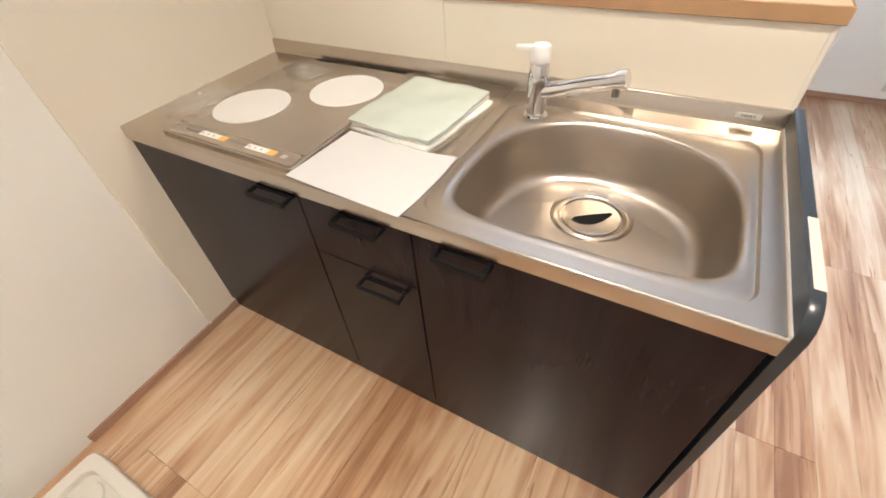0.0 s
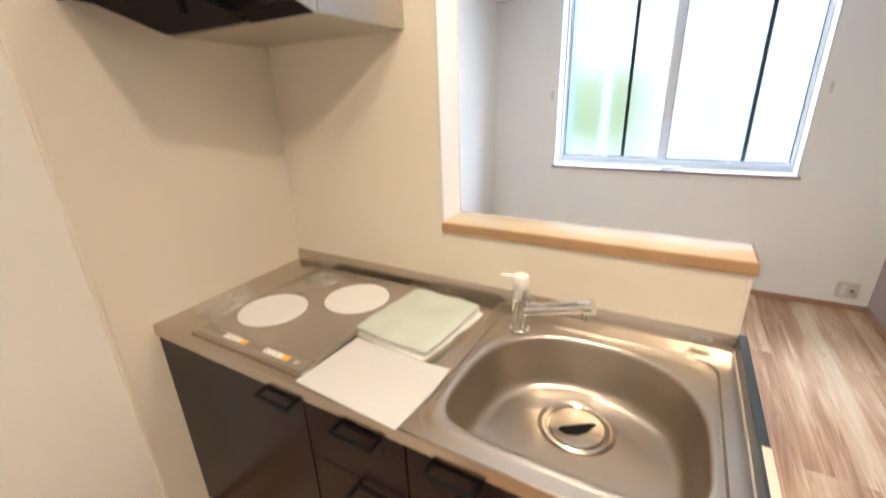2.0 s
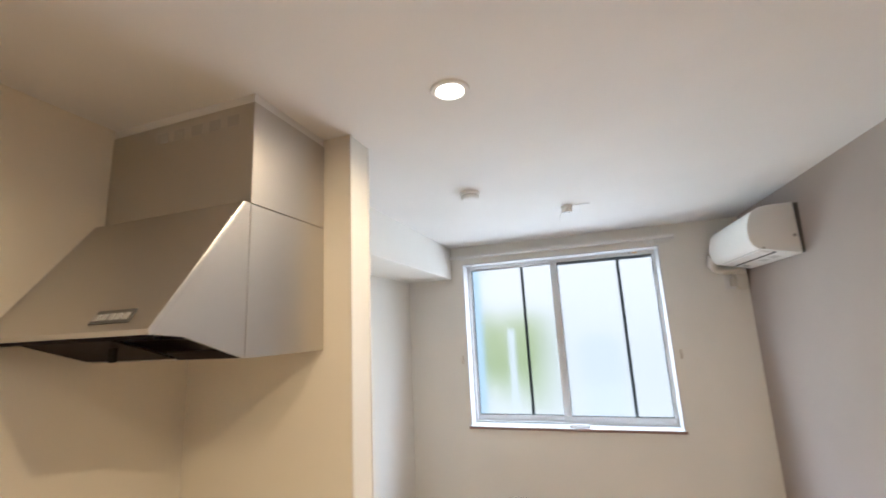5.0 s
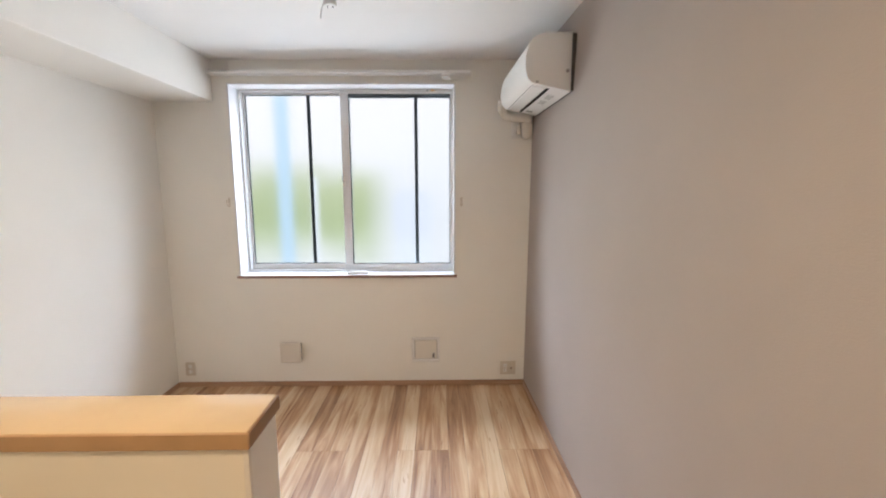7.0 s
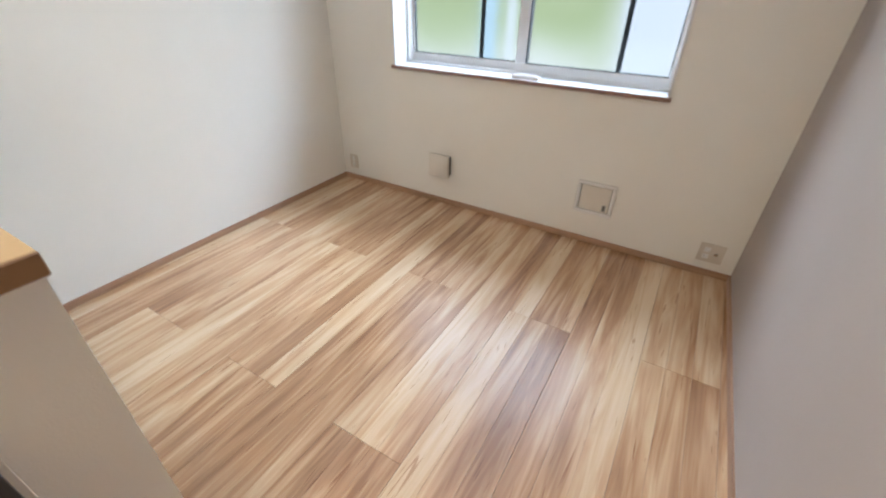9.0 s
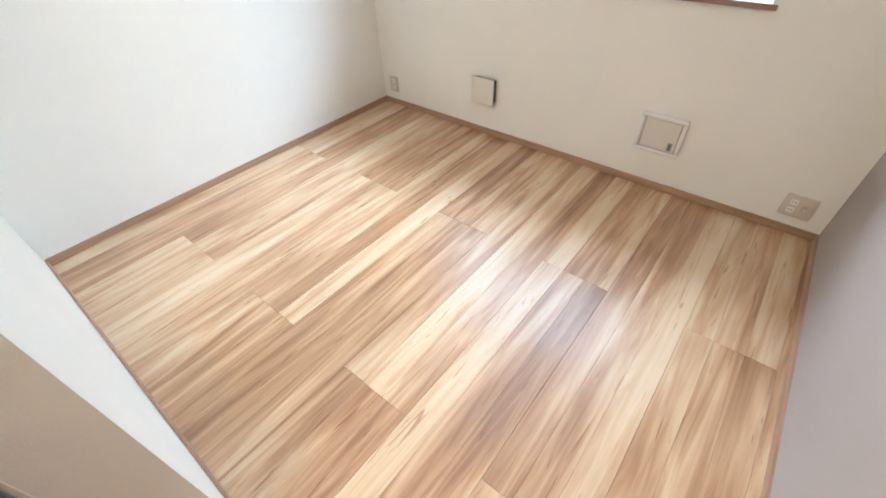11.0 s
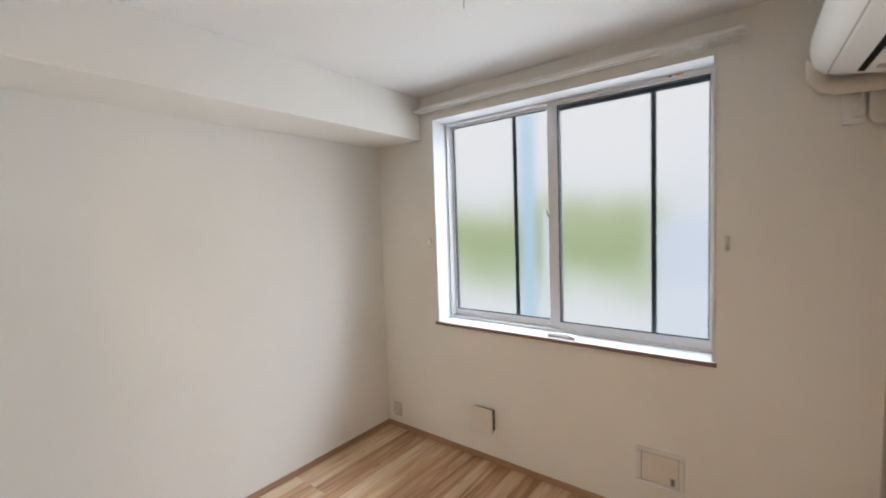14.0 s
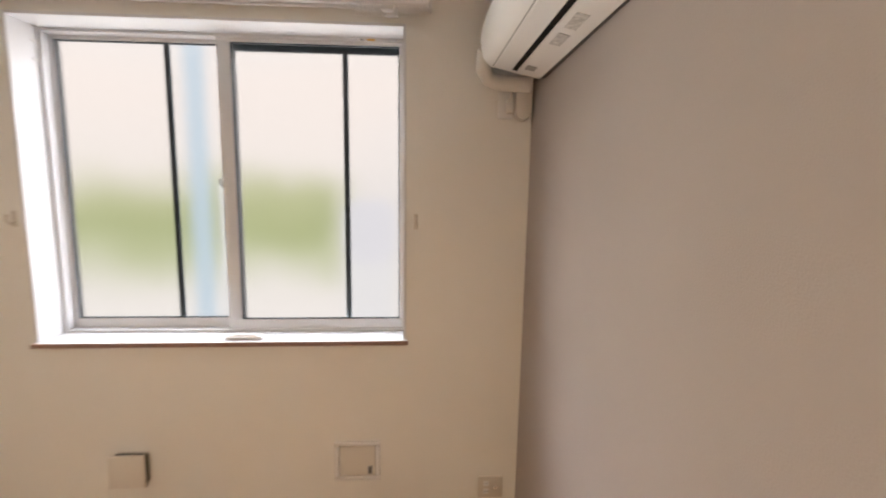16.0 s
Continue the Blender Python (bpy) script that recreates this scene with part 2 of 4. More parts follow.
def outside_view():
    """Distance beyond the window: a pale building over a band of greenery and bright ground. It glows in place of
    daylight on them.
    """
    m = bpy.data.materials.new("glowing_distance")
    m.use_nodes = True
    nt = m.node_tree
    nt.nodes.remove(nt.nodes["Principled BSDF"])
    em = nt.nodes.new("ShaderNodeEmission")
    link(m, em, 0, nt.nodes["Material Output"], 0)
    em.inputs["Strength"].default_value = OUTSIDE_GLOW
    tc = nt.nodes.new("ShaderNodeTexCoord")
    sep = nt.nodes.new("ShaderNodeSeparateXYZ")
    link(m, tc, "Object", sep, 0)
    n = node(m, "ShaderNodeTexNoise", Scale=0.65, Detail=4.0)
    link(m, tc, "Object", n, "Vector")
    wob = nt.nodes.new("ShaderNodeMath")
    wob.operation = "MULTIPLY_ADD"
    wob.inputs[1].default_value = 1.6
    link(m, n, "Fac", wob, 0)
    link(m, sep, "Z", wob, 2)
    mr = node(m, "ShaderNodeMapRange")
    mr.inputs["From Min"].default_value, mr.inputs["From Max"].default_value = -2.05, 12.35
    link(m, wob, 0, mr, "Value")
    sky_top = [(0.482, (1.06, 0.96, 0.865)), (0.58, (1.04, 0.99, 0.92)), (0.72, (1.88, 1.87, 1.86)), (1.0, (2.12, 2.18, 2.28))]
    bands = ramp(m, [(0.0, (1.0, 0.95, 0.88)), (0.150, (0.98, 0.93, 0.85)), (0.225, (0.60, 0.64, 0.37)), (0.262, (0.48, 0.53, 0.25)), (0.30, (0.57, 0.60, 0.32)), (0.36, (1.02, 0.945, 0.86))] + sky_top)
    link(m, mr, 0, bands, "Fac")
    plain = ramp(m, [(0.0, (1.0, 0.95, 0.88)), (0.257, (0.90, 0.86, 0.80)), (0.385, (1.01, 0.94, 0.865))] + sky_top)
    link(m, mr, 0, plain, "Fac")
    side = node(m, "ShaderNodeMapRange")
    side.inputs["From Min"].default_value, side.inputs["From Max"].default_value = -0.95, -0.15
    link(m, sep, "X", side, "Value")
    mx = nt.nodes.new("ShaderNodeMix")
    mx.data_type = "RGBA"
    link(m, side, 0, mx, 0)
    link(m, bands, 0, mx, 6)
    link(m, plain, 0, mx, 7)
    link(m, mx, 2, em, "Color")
    return m


M["outside"] = outside_view()


def far_glow(name, colour):
    """A pale thing in the distance that glows, about as bright as what lies behind it."""
    m = bpy.data.materials.new(name)
    m.use_nodes = True
    nt = m.node_tree
    nt.nodes.remove(nt.nodes["Principled BSDF"])
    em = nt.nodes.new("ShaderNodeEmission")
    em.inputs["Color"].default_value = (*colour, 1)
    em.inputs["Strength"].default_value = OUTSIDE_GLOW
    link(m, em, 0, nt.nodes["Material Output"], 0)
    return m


M["upright"] = far_glow("pale_blue_glow", (0.60, 0.75, 0.84))
M["white_post"] = far_glow("white_glow", (0.90, 0.89, 0.86))
M["far_grey"] = far_glow("lavender_grey_glow", (0.84, 0.83, 0.84))

M["glow"] = mat("lamp_lens", (0.9, 0.85, 0.75), 0.4)
gl = M["glow"].node_tree.nodes["Principled BSDF"]
gl.inputs["Emission Color"].default_value, gl.inputs["Emission Strength"].default_value = (1.0, 0.80, 0.55, 1), 6.0


# ---- mesh helpers ----
def mesh_object(name, bm, material, smooth=False):
    bmesh.ops.recalc_face_normals(bm, faces=bm.faces[:])
    me = bpy.data.meshes.new(name)
    bm.to_mesh(me)
    bm.free()
    for mt in (material if isinstance(material, (list, tuple)) else [material]):
        me.materials.append(mt)
    if smooth:
        for f in me.polygons:
            f.use_smooth = True
        me.set_sharp_from_angle(angle=radians(38))
    return new(name, me)


def part(name, bm, material, parent, label="", smooth=True):
    """One mesh under a thing or under a part; its corners are given in world metres."""
    ob = mesh_object(name, bm, material, smooth)
    base = Vector((0, 0, 0))
    up = parent
    while up is not None:
        base += up.location
        up = up.parent
    ob.data.transform(Matrix.Translation(-base))
    ob.parent = parent
    if label:
        tagged(ob, label)
    return ob


def thing(name, at, label, category, group="", kind=""):
    ob = new(name)
    ob.empty_display_size = 0.05
    ob.location = at
    return tagged(ob, label, category, group, kind)


def structure(name, bm, material, label="", category="", smooth=False):
    return tagged(mesh_object(name, bm, material, smooth), label, category, "", "structure")


def box(x0, x1, y0, y1, z0, z1, bevel=0.0, seg=2, bm=None, mi=0):
    out = bm or bmesh.new()
    g = bmesh.ops.create_cube(out, size=1.0)
    for v in g["verts"]:
        v.co = Vector(((x0 + x1) / 2 + v.co.x * (x1 - x0), (y0 + y1) / 2 + v.co.y * (y1 - y0), (z0 + z1) / 2 + v.co.z * (z1 - z0)))
    faces = {f for v in g["verts"] for f in v.link_faces}
    for f in faces:
        f.material_index = mi
    if bevel:
        edges = list({e for v in g["verts"] for e in v.link_edges})
        bmesh.ops.bevel(out, geom=edges, offset=bevel, segments=seg, affect="EDGES", profile=0.5)
    return out


def lathe(profile, centre, seg=32, axis="z", bm=None):
    """Turns (radius, height) pairs round an axis through centre."""
    out = bm or bmesh.new()
    rings = []
    c = Vector(centre)

    def place(a, b, h):
        return c + {"z": Vector((a, b, h)), "y": Vector((a, h, b)), "x": Vector((h, a, b))}[axis]
    for r, h in profile:
        if r < 1e-6:
            rings.append([out.verts.new(place(0, 0, h))])
        else:
            rings.append([out.verts.new(place(r * math.cos(2 * math.pi * i / seg), r * math.sin(2 * math.pi * i / seg), h)) for i in range(seg)])
    for a, b in zip(rings, rings[1:]):
        for i in range(seg):
            j = (i + 1) % seg
            if len(a) == 1 and len(b) > 1:
                out.faces.new((a[0], b[i], b[j]))
            elif len(b) == 1 and len(a) > 1:
                out.faces.new((a[i], a[j], b[0]))
            elif len(a) > 1:
                out.faces.new((a[i], a[j], b[j], b[i]))
    return out


def tube(points, radius, seg=12, bm=None):
    """A round bar along a line of points, closed at both ends."""
    out = bm or bmesh.new()
    pts = [Vector(p) for p in points]
    rings = []
    for i, p in enumerate(pts):
        d = (pts[min(i + 1, len(pts) - 1)] - pts[max(i - 1, 0)]).normalized()
        side = d.cross(Vector((0, 0, 1)) if abs(d.z) < 0.95 else Vector((1, 0, 0))).normalized()
        up = side.cross(d)
        rings.append([out.verts.new(p + radius * (math.cos(2 * math.pi * k / seg) * side + math.sin(2 * math.pi * k / seg) * up)) for k in range(seg)])
    for a, b in zip(rings, rings[1:]):
        for k in range(seg):
            out.faces.new((a[k], a[(k + 1) % seg], b[(k + 1) % seg], b[k]))
    out.faces.new(rings[0][::-1])
    out.faces.new(rings[-1])
    return out


def prism(outline, axis, lo, hi, bevel=0.0, bm=None, seg=2):
    """Pulls a flat outline along an axis. Outline pairs: x,y for z; y,z for x; x,z for y."""
    out = bm or bmesh.new()

    def place(a, b, h):
        return {"z": (a, b, h), "x": (h, a, b), "y": (a, h, b)}[axis]
    va = [out.verts.new(place(a, b, lo)) for a, b in outline]
    vb = [out.verts.new(place(a, b, hi)) for a, b in outline]
    fs = [out.faces.new(va[::-1]), out.faces.new(vb)]
    n = len(outline)
    for i in range(n):
        out.faces.new((va[i], va[(i + 1) % n], vb[(i + 1) % n], vb[i]))
    if bevel:
        edges = list({e for f in fs for e in f.edges})
        bmesh.ops.bevel(out, geom=edges, offset=bevel, segments=seg, affect="EDGES", profile=0.5)
    return out


def rounded(x0, x1, y0, y1, r, n=6):
    pts = []
    for cx, cy, a0 in ((x1 - r, y1 - r, 0), (x0 + r, y1 - r, 90), (x0 + r, y0 + r, 180), (x1 - r, y0 + r, 270)):
        for i in range(n + 1):
            a = radians(a0 + 90 * i / n)
            pts.append((cx + r * math.cos(a), cy + r * math.sin(a)))
    return pts


def ring(x0, x1, z0, z1, w, y0, y1, bevel=0.002, bm=None):
    """A rectangular frame in the x-z plane of bar width w, between y0 and y1."""
    out = bm or bmesh.new()
    for a in ((x0, x1, z0, z0 + w), (x0, x1, z1 - w, z1), (x0, x0 + w, z0 + w, z1 - w), (x1 - w, x1, z0 + w, z1 - w)):
        box(a[0], a[1], y0, y1, a[2], a[3], bevel, 1, out)
    return out


# ---- the room's shell ----
CEIL = 2.480
XL, XR, YN, YS = -1.10, 1.660, 3.598, -1.75
XK = -1.037
YP0, YP1 = 1.195, 1.335
XP = -0.285
WX0, WX1, WZ0, WZ1 = -0.56, 1.10, 0.895, 2.318


def kx(y):
    """The face of the kitchen's side wall, which runs a little out of square."""
    return -1.033 + 0.035 * (YP0 - y)


def ex(y, z=0.0):
    """The face of the accent wall, a little out of square and out of plumb."""
    return 1.646 + 0.018 * (YN - y) + (0.027 + 0.012 * (YN - y)) * z / CEIL


def east_wall():
    b_ = bmesh.new()
    face = [b_.verts.new((ex(y, z), y, z)) for y, z in ((YS, -0.15), (YN, -0.15), (YN, CEIL), (YS, CEIL))]
    back = [b_.verts.new((XR + 0.26, v.co.y, v.co.z)) for v in face]
    b_.faces.new(face)
    b_.faces.new(back[::-1])
    for i in range(4):
        b_.faces.new((face[i], face[(i + 1) % 4], back[(i + 1) % 4], back[i]))
    return b_


structure("floor", box(XL - 0.1, XR + 0.26, YS - 0.1, YN + 0.26, -0.15, -0.012), M["floor_base"], "wood-print flooring of long streaky boards", "floor")
structure("ceiling", box(XL - 0.1, XR + 0.26, YS - 0.1, YN + 0.26, CEIL, CEIL + 0.12), M["ceiling"], "white papered ceiling", "ceiling")

bm = bmesh.new()
for a in ((XL - 0.1, WX0, -0.15, CEIL), (WX1, XR + 0.26, -0.15, CEIL), (WX0, WX1, -0.15, WZ0), (WX0, WX1, WZ1, CEIL)):
    box(a[0], a[1], YN, YN + 0.26, a[2], a[3], bm=bm)
structure("wall_north", bm, M["wallpaper"], "white papered wall around the window", "wall")
structure("wall_east", east_wall(), M["accent"], "greige papered accent wall", "wall")
structure("wall_west", box(XL - 0.1, XL, YP1 - 0.04, YN, -0.15, CEIL), M["wallpaper"], "white papered side wall", "wall")
structure("wall_kitchen", prism([(XL - 0.1, YS), (kx(YS), YS), (kx(YP1 - 0.04), YP1 - 0.04), (XL - 0.1, YP1 - 0.04)], "z", -0.15, CEIL), M["wallpaper"], "cream papered kitchen side wall", "wall")
structure("wall_south", box(XK, ex(YS), YS - 0.1, YS, -0.15, CEIL), M["wallpaper"], "plain white papered end wall", "wall")
structure("soffit", box(XL, -0.665, YP1, YN, 2.187, CEIL, 0.004, 2), M["wallpaper"], "boxed white papered beam under the ceiling", "beam")

# partition: a full-height stub beside the hood and a half wall behind the sink
bm = prism([(XL + 0.002, -0.15), (0.598, -0.15), (0.598, 1.045), (XP, 1.045), (XP, CEIL), (XL + 0.002, CEIL)], "y", YP0, YP1 - 0.005)
structure("wall_partition", bm, M["wallpaper"], "white papered half wall with a tall stub", "wall")
structure("kitchen_panel", prism([(kx(0.435), 0.435), (kx(0.435) + 0.004, 0.435), (kx(YP0) + 0.004, YP0), (kx(YP0), YP0)], "z", 0.0, CEIL), M["kitchen_panel"], "glossy cream kitchen wall panel", "wall panel")
structure("kitchen_panel", box(XK, XP - 0.0045, YP0 - 0.004, YP0, 0.80, CEIL), M["kitchen_panel"], "glossy cream splashback panel behind the cooktop", "wall panel")
structure("kitchen_panel", box(XP - 0.003, 0.590, YP0 - 0.004, YP0, 0.80, 1.044), M["kitchen_panel"], "glossy cream splashback panel behind the sink", "wall panel")
structure("trim", box(XP - 0.004, XP + 0.003, YP0 - 0.006, YP0 + 0.004, 1.085, CEIL, 0.001, 1), M["cream_plastic"], "slim cream corner trim on the wall stub", "trim")
structure("trim", prism([(kx(0.435) + 0.0005, 0.423), (kx(0.435) + 0.008, 0.424), (kx(0.435) + 0.009, 0.434), (kx(0.435) + 0.0045, 0.4345)], "z", 0.0345, CEIL), M["kitchen_panel"], "slim cream edge trim of the kitchen panel", "trim")
structure("trim", box(0.590, 0.601, YP0 - 0.006, YP0 + 0.004, 0.0, 1.045, 0.001, 1), M["cream_plastic"], "slim cream corner trim on the half wall", "trim")
structure("trim", box(XP - 0.006, XP + 0.003, YP1 - 0.012, YP1 - 0.002, 1.085, CEIL, 0.001, 1), M["white_plastic"], "slim white corner trim on the wall stub", "trim")

# baseboards
def baseboard(x0, x1, y0, y1):
    along_y = (y1 - y0) > (x1 - x0)
    length, t = (y1 - y0, x1 - x0) if along_y else (x1 - x0, y1 - y0)
    b = box(-t / 2, t / 2, -length / 2, length / 2, 0, 0.040, 0.002, 1)
    ob = structure("baseboard", b, M["baseboard"], "brown wood-grain baseboard", "baseboard")
    ob.matrix_world = pose((x0 + x1) / 2, (y0 + y1) / 2, 0.0, 0, 0, 0 if along_y else 90)


baseboard(XL, XR, YN - 0.009, YN)
baseboard(XL, XL + 0.009, YP1, YN - 0.009)
structure("baseboard", prism([(ex(YS, 0.04) + 0.002, YS), (ex(YS) - 0.008, YS), (ex(YN) - 0.008, YN - 0.0095), (ex(YN, 0.04) + 0.002, YN - 0.0095)], "z", 0.0, 0.040, 0.0015), M["baseboard"], "brown wood-grain baseboard", "baseboard")
structure("baseboard", prism([(kx(-0.07) + 0.0005, -0.07), (kx(-0.07) + 0.012, -0.07), (kx(0.56) + 0.012, 0.56), (kx(0.56) + 0.0005, 0.56)], "z", 0.0, 0.034, 0.002), M["baseboard"], "low brown wood-grain baseboard", "baseboard")
baseboard(XL + 0.009, 0.598, YP1 - 0.004, YP1 + 0.005)

# ---- window ----
win = thing("window_1", (0.27, YN + 0.1, WZ0), "white vinyl sliding window with frosted panes", "window", "", "structure")
GY = YN + 0.175
# lining of the reveal
bm = bmesh.new()
box(WX0, WX0 + 0.012, YN - 0.004, YN + 0.26, WZ0 + 0.006, WZ1, 0.001, 1, bm)
box(WX1 - 0.012, WX1, YN - 0.004, YN + 0.26, WZ0 + 0.006, WZ1, 0.001, 1, bm)
box(WX0 + 0.012, WX1 - 0.012, YN - 0.004, YN + 0.26, WZ1 - 0.012, WZ1, 0.001, 1, bm)
part("lining", bm, M["vinyl"], win)
part("window_sill", box(WX0 - 0.008, WX1 + 0.008, YN - 0.018, YN + 0.26, WZ0 - 0.008, WZ0 + 0.006, 0.002, 1), M["vinyl"], win)
part("sill_nosing", box(WX0 - 0.010, WX1 + 0.010, YN - 0.022, YN - 0.0165, WZ0 - 0.014, WZ0 + 0.0066, 0.001, 1), M["sill_edge"], win, "greyish brown sill nosing")
for zc in (2.235, 2.155):
    part("jamb_clip", box(WX0 + 0.0115, WX0 + 0.016, YN + 0.112, YN + 0.132, zc, zc + 0.012, 0.001, 1), M["white_plastic"], win)
part("window_frame", ring(WX0 + 0.012, WX1 - 0.012, WZ0 + 0.006, WZ1 - 0.012, 0.013, GY - 0.035, GY + 0.07), M["vinyl"], win)


def sash(x0, x1, y, stile_l, stile_r):
    z0, z1 = WZ0 + 0.013, WZ1 - 0.019
    b = bmesh.new()
    box(x0, x1, y - 0.014, y + 0.014, z0, z0 + 0.052, 0.003, 2, b)
    box(x0, x1, y - 0.014, y + 0.014, z1 - 0.023, z1, 0.003, 2, b)
    box(x0, x0 + stile_l, y - 0.014, y + 0.014, z0 + 0.052, z1 - 0.023, 0.003, 2, b)
    box(x1 - stile_r, x1, y - 0.014, y + 0.014, z0 + 0.052, z1 - 0.023, 0.003, 2, b)
    s = part("sash", b, M["vinyl"], win)
    gx0, gx1, gz0, gz1 = x0 + stile_l, x1 - stile_r, z0 + 0.052, z1 - 0.023
    part("gasket", ring(gx0, gx1, gz0, gz1, 0.005, y - 0.010, y + 0.004, 0), M["gasket"], s, "dark rubber gasket")
    g = part("pane", box(gx0 + 0.001, gx1 - 0.001, y, y + 0.004, gz0 + 0.001, gz1 - 0.001), M["frosted"], s, "frosted glass pane", False)
    g.visible_shadow = False
    return s


left_sash = sash(-0.541, 0.285, GY + 0.026, 0.022, 0.040)
right_sash = sash(0.222, 1.083, GY - 0.010, 0.062, 0.020)
# crescent lock on the meeting stile
lock = part("lock", box(0.228, 0.246, GY - 0.034, GY - 0.022, 1.58, 1.66, 0.004, 2), M["white_plastic"], win)
b = bmesh.new()
tube([(0.234, GY - 0.040, 1.61), (0.224, GY - 0.046, 1.625), (0.220, GY - 0.046, 1.65)], 0.005, 8, b)
part("lock_lever", b, M["grey_plastic"], lock)
part("sticker", box(0.915, 0.950, GY - 0.0372, GY - 0.0352, WZ1 - 0.0245, WZ1 - 0.0165), M["yellow"], win, "tiny yellow sticker")
part("sticker", box(0.885, 0.897, GY - 0.0372, GY - 0.0352, WZ1 - 0.0235, WZ1 - 0.0175), M["gasket"], win, "tiny dark sticker mark")

# screen bars close behind the panes
SY = GY + 0.062
screen = thing("insect_screen", (0.38, SY, WZ0 + 0.02), "dark aluminium screen frame outside the panes", "window screen")
for bx in (-0.045, 0.796):
    part("stile", box(bx - 0.013, bx + 0.013, SY - 0.006, SY + 0.006, WZ0 + 0.03, WZ1 - 0.03, 0.002, 1), M["screen_bar"], screen)
# thin strip that makes the right stile paler below 1.335 m
part("pull", box(0.786, 0.806, SY - 0.0085, SY - 0.0065, WZ0 + 0.032, 1.335, 0.001, 1), mottled("pale_steel_blue", (0.42, 0.55, 0.64), 0.4, 0.05, 12.0), screen, "pale blue-grey strip on the lower part of the stile")
part("rail", box(0.255, 1.08, SY - 0.006, SY + 0.006, WZ1 - 0.056, WZ1 - 0.022, 0.002, 1), M["screen_bar"], screen)

# what lies outside; backdrop and shapes emit their own daylight
bm = bmesh.new()
vs = [bm.verts.new(p) for p in ((-20, 11.2, -5.1), (22, 11.2, -5.1), (22, 11.2, 15), (-20, 11.2, 15))]
bm.faces.new(vs)
structure("backdrop", bm, M["outside"], "glowing backdrop of a pale building and greenery beyond the window", "backdrop")
structure("backdrop", box(-1.22, -1.04, 6.2, 6.23, -5.1, 9.0), M["upright"], "glowing pale blue upright far beyond the window", "backdrop")
structure("backdrop", box(-0.475, -0.395, 5.2, 5.23, -5.1, 1.70, 0.01, 1), M["white_post"], "glowing white post far beyond the window", "backdrop")
structure("backdrop", prism(rounded(0.34, 0.88, 0.86, 1.56, 0.16), "y", 6.2, 6.5, 0.05), M["far_grey"], "glowing grey-blue rounded shape far beyond the window", "backdrop")
structure("backdrop", box(0.36, 0.86, 6.24, 6.46, -5.1, 0.88), M["white_post"], "glowing pale block far beyond the window", "backdrop")
structure("ground", box(-30, 30, YN + 0.27, 60, -5.2, -5.1), mottled("pale_concrete", (0.55, 0.53, 0.5), 0.8, 0.1, 2.0), "pale concrete ground outside", "ground")

# ---- fixtures of the room ----
# ledge on the half wall
ledge = thing("serving_ledge", (0.16, 1.26, 1.045), "light oak laminate ledge capping the half wall", "ledge")
part("board", box(XP + 0.001, 0.603, 1.184, 1.336, 1.047, 1.082, 0.004, 2), M["ledge"], ledge)
# edging, coloured darker than the board for the shade on these sides
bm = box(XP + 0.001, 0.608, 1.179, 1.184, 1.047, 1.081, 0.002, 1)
part("edging", bm, M["ledge_edge_shaded"], ledge, "front edging with its shade in the brown")
part("edging", box(0.603, 0.608, 1.184, 1.336, 1.047, 1.081, 0.002, 1), M["ledge_end_shaded"], ledge, "end edging with deep shade in the brown")

# downlights; the third fixture is an addition, like its lamp
for lx, ly, watts in LAMPS:
    d = thing("downlight", (lx, ly, CEIL), "lit recessed downlight with a white ring", "light", "kitchen downlights")
    part("ring", lathe([(0.046, -0.006), (0.050, -0.0065), (0.060, -0.004), (0.063, 0.0), (0.046, 0.0), (0.046, -0.006)], (lx, ly, CEIL), 40), M["white_plastic"], d)
    part("lens", lathe([(0, -0.005), (0.0455, -0.005), (0.0455, -0.003), (0, -0.003)], (lx, ly, CEIL), 40), M["glow"], d, "glowing warm lens")
    part("can", lathe([(0.046, -0.001), (0.046, -0.005), (0.0455, -0.0055)], (lx, ly, CEIL), 40), M["white_plastic"], d)

# smoke detector
sd = thing("smoke_detector", (-0.055, 2.08, CEIL), "round white smoke detector on the ceiling", "smoke detector")
c = (-0.055, 2.08, CEIL)
part("base", lathe([(0, 0), (0.055, 0), (0.055, -0.012), (0.050, -0.016), (0, -0.016)], c, 40), M["white_plastic"], sd)
part("slot_ring", lathe([(0.044, -0.016), (0.044, -0.024), (0, -0.024)], c, 40), M["grey_plastic"], sd, "dark ring of air slots")
part("cover", lathe([(0.052, -0.022), (0.052, -0.030), (0.044, -0.040), (0.020, -0.044), (0, -0.044), (0, -0.024), (0.05, -0.022)], c, 40), M["white_plastic"], sd)

# ceiling rose for a pendant
cx, cy = 0.445, 2.628
rose = thing("ceiling_rose", (cx, cy, CEIL), "white ceiling lamp socket with a dangling cord tag", "ceiling socket")
part("body", lathe([(0, 0), (0.036, 0), (0.036, -0.014), (0.030, -0.020), (0.034, -0.034), (0.030, -0.044), (0, -0.044)], (cx, cy, CEIL), 32), M["white_plastic"], rose)
part("slot", box(cx - 0.016, cx - 0.010, cy - 0.008, cy + 0.008, CEIL - 0.0455, CEIL - 0.0435), M["black_plastic"], rose, "dark contact slot")
part("slot", box(cx + 0.010, cx + 0.016, cy - 0.008, cy + 0.008, CEIL - 0.0455, CEIL - 0.0435), M["black_plastic"], rose, "dark contact slot")
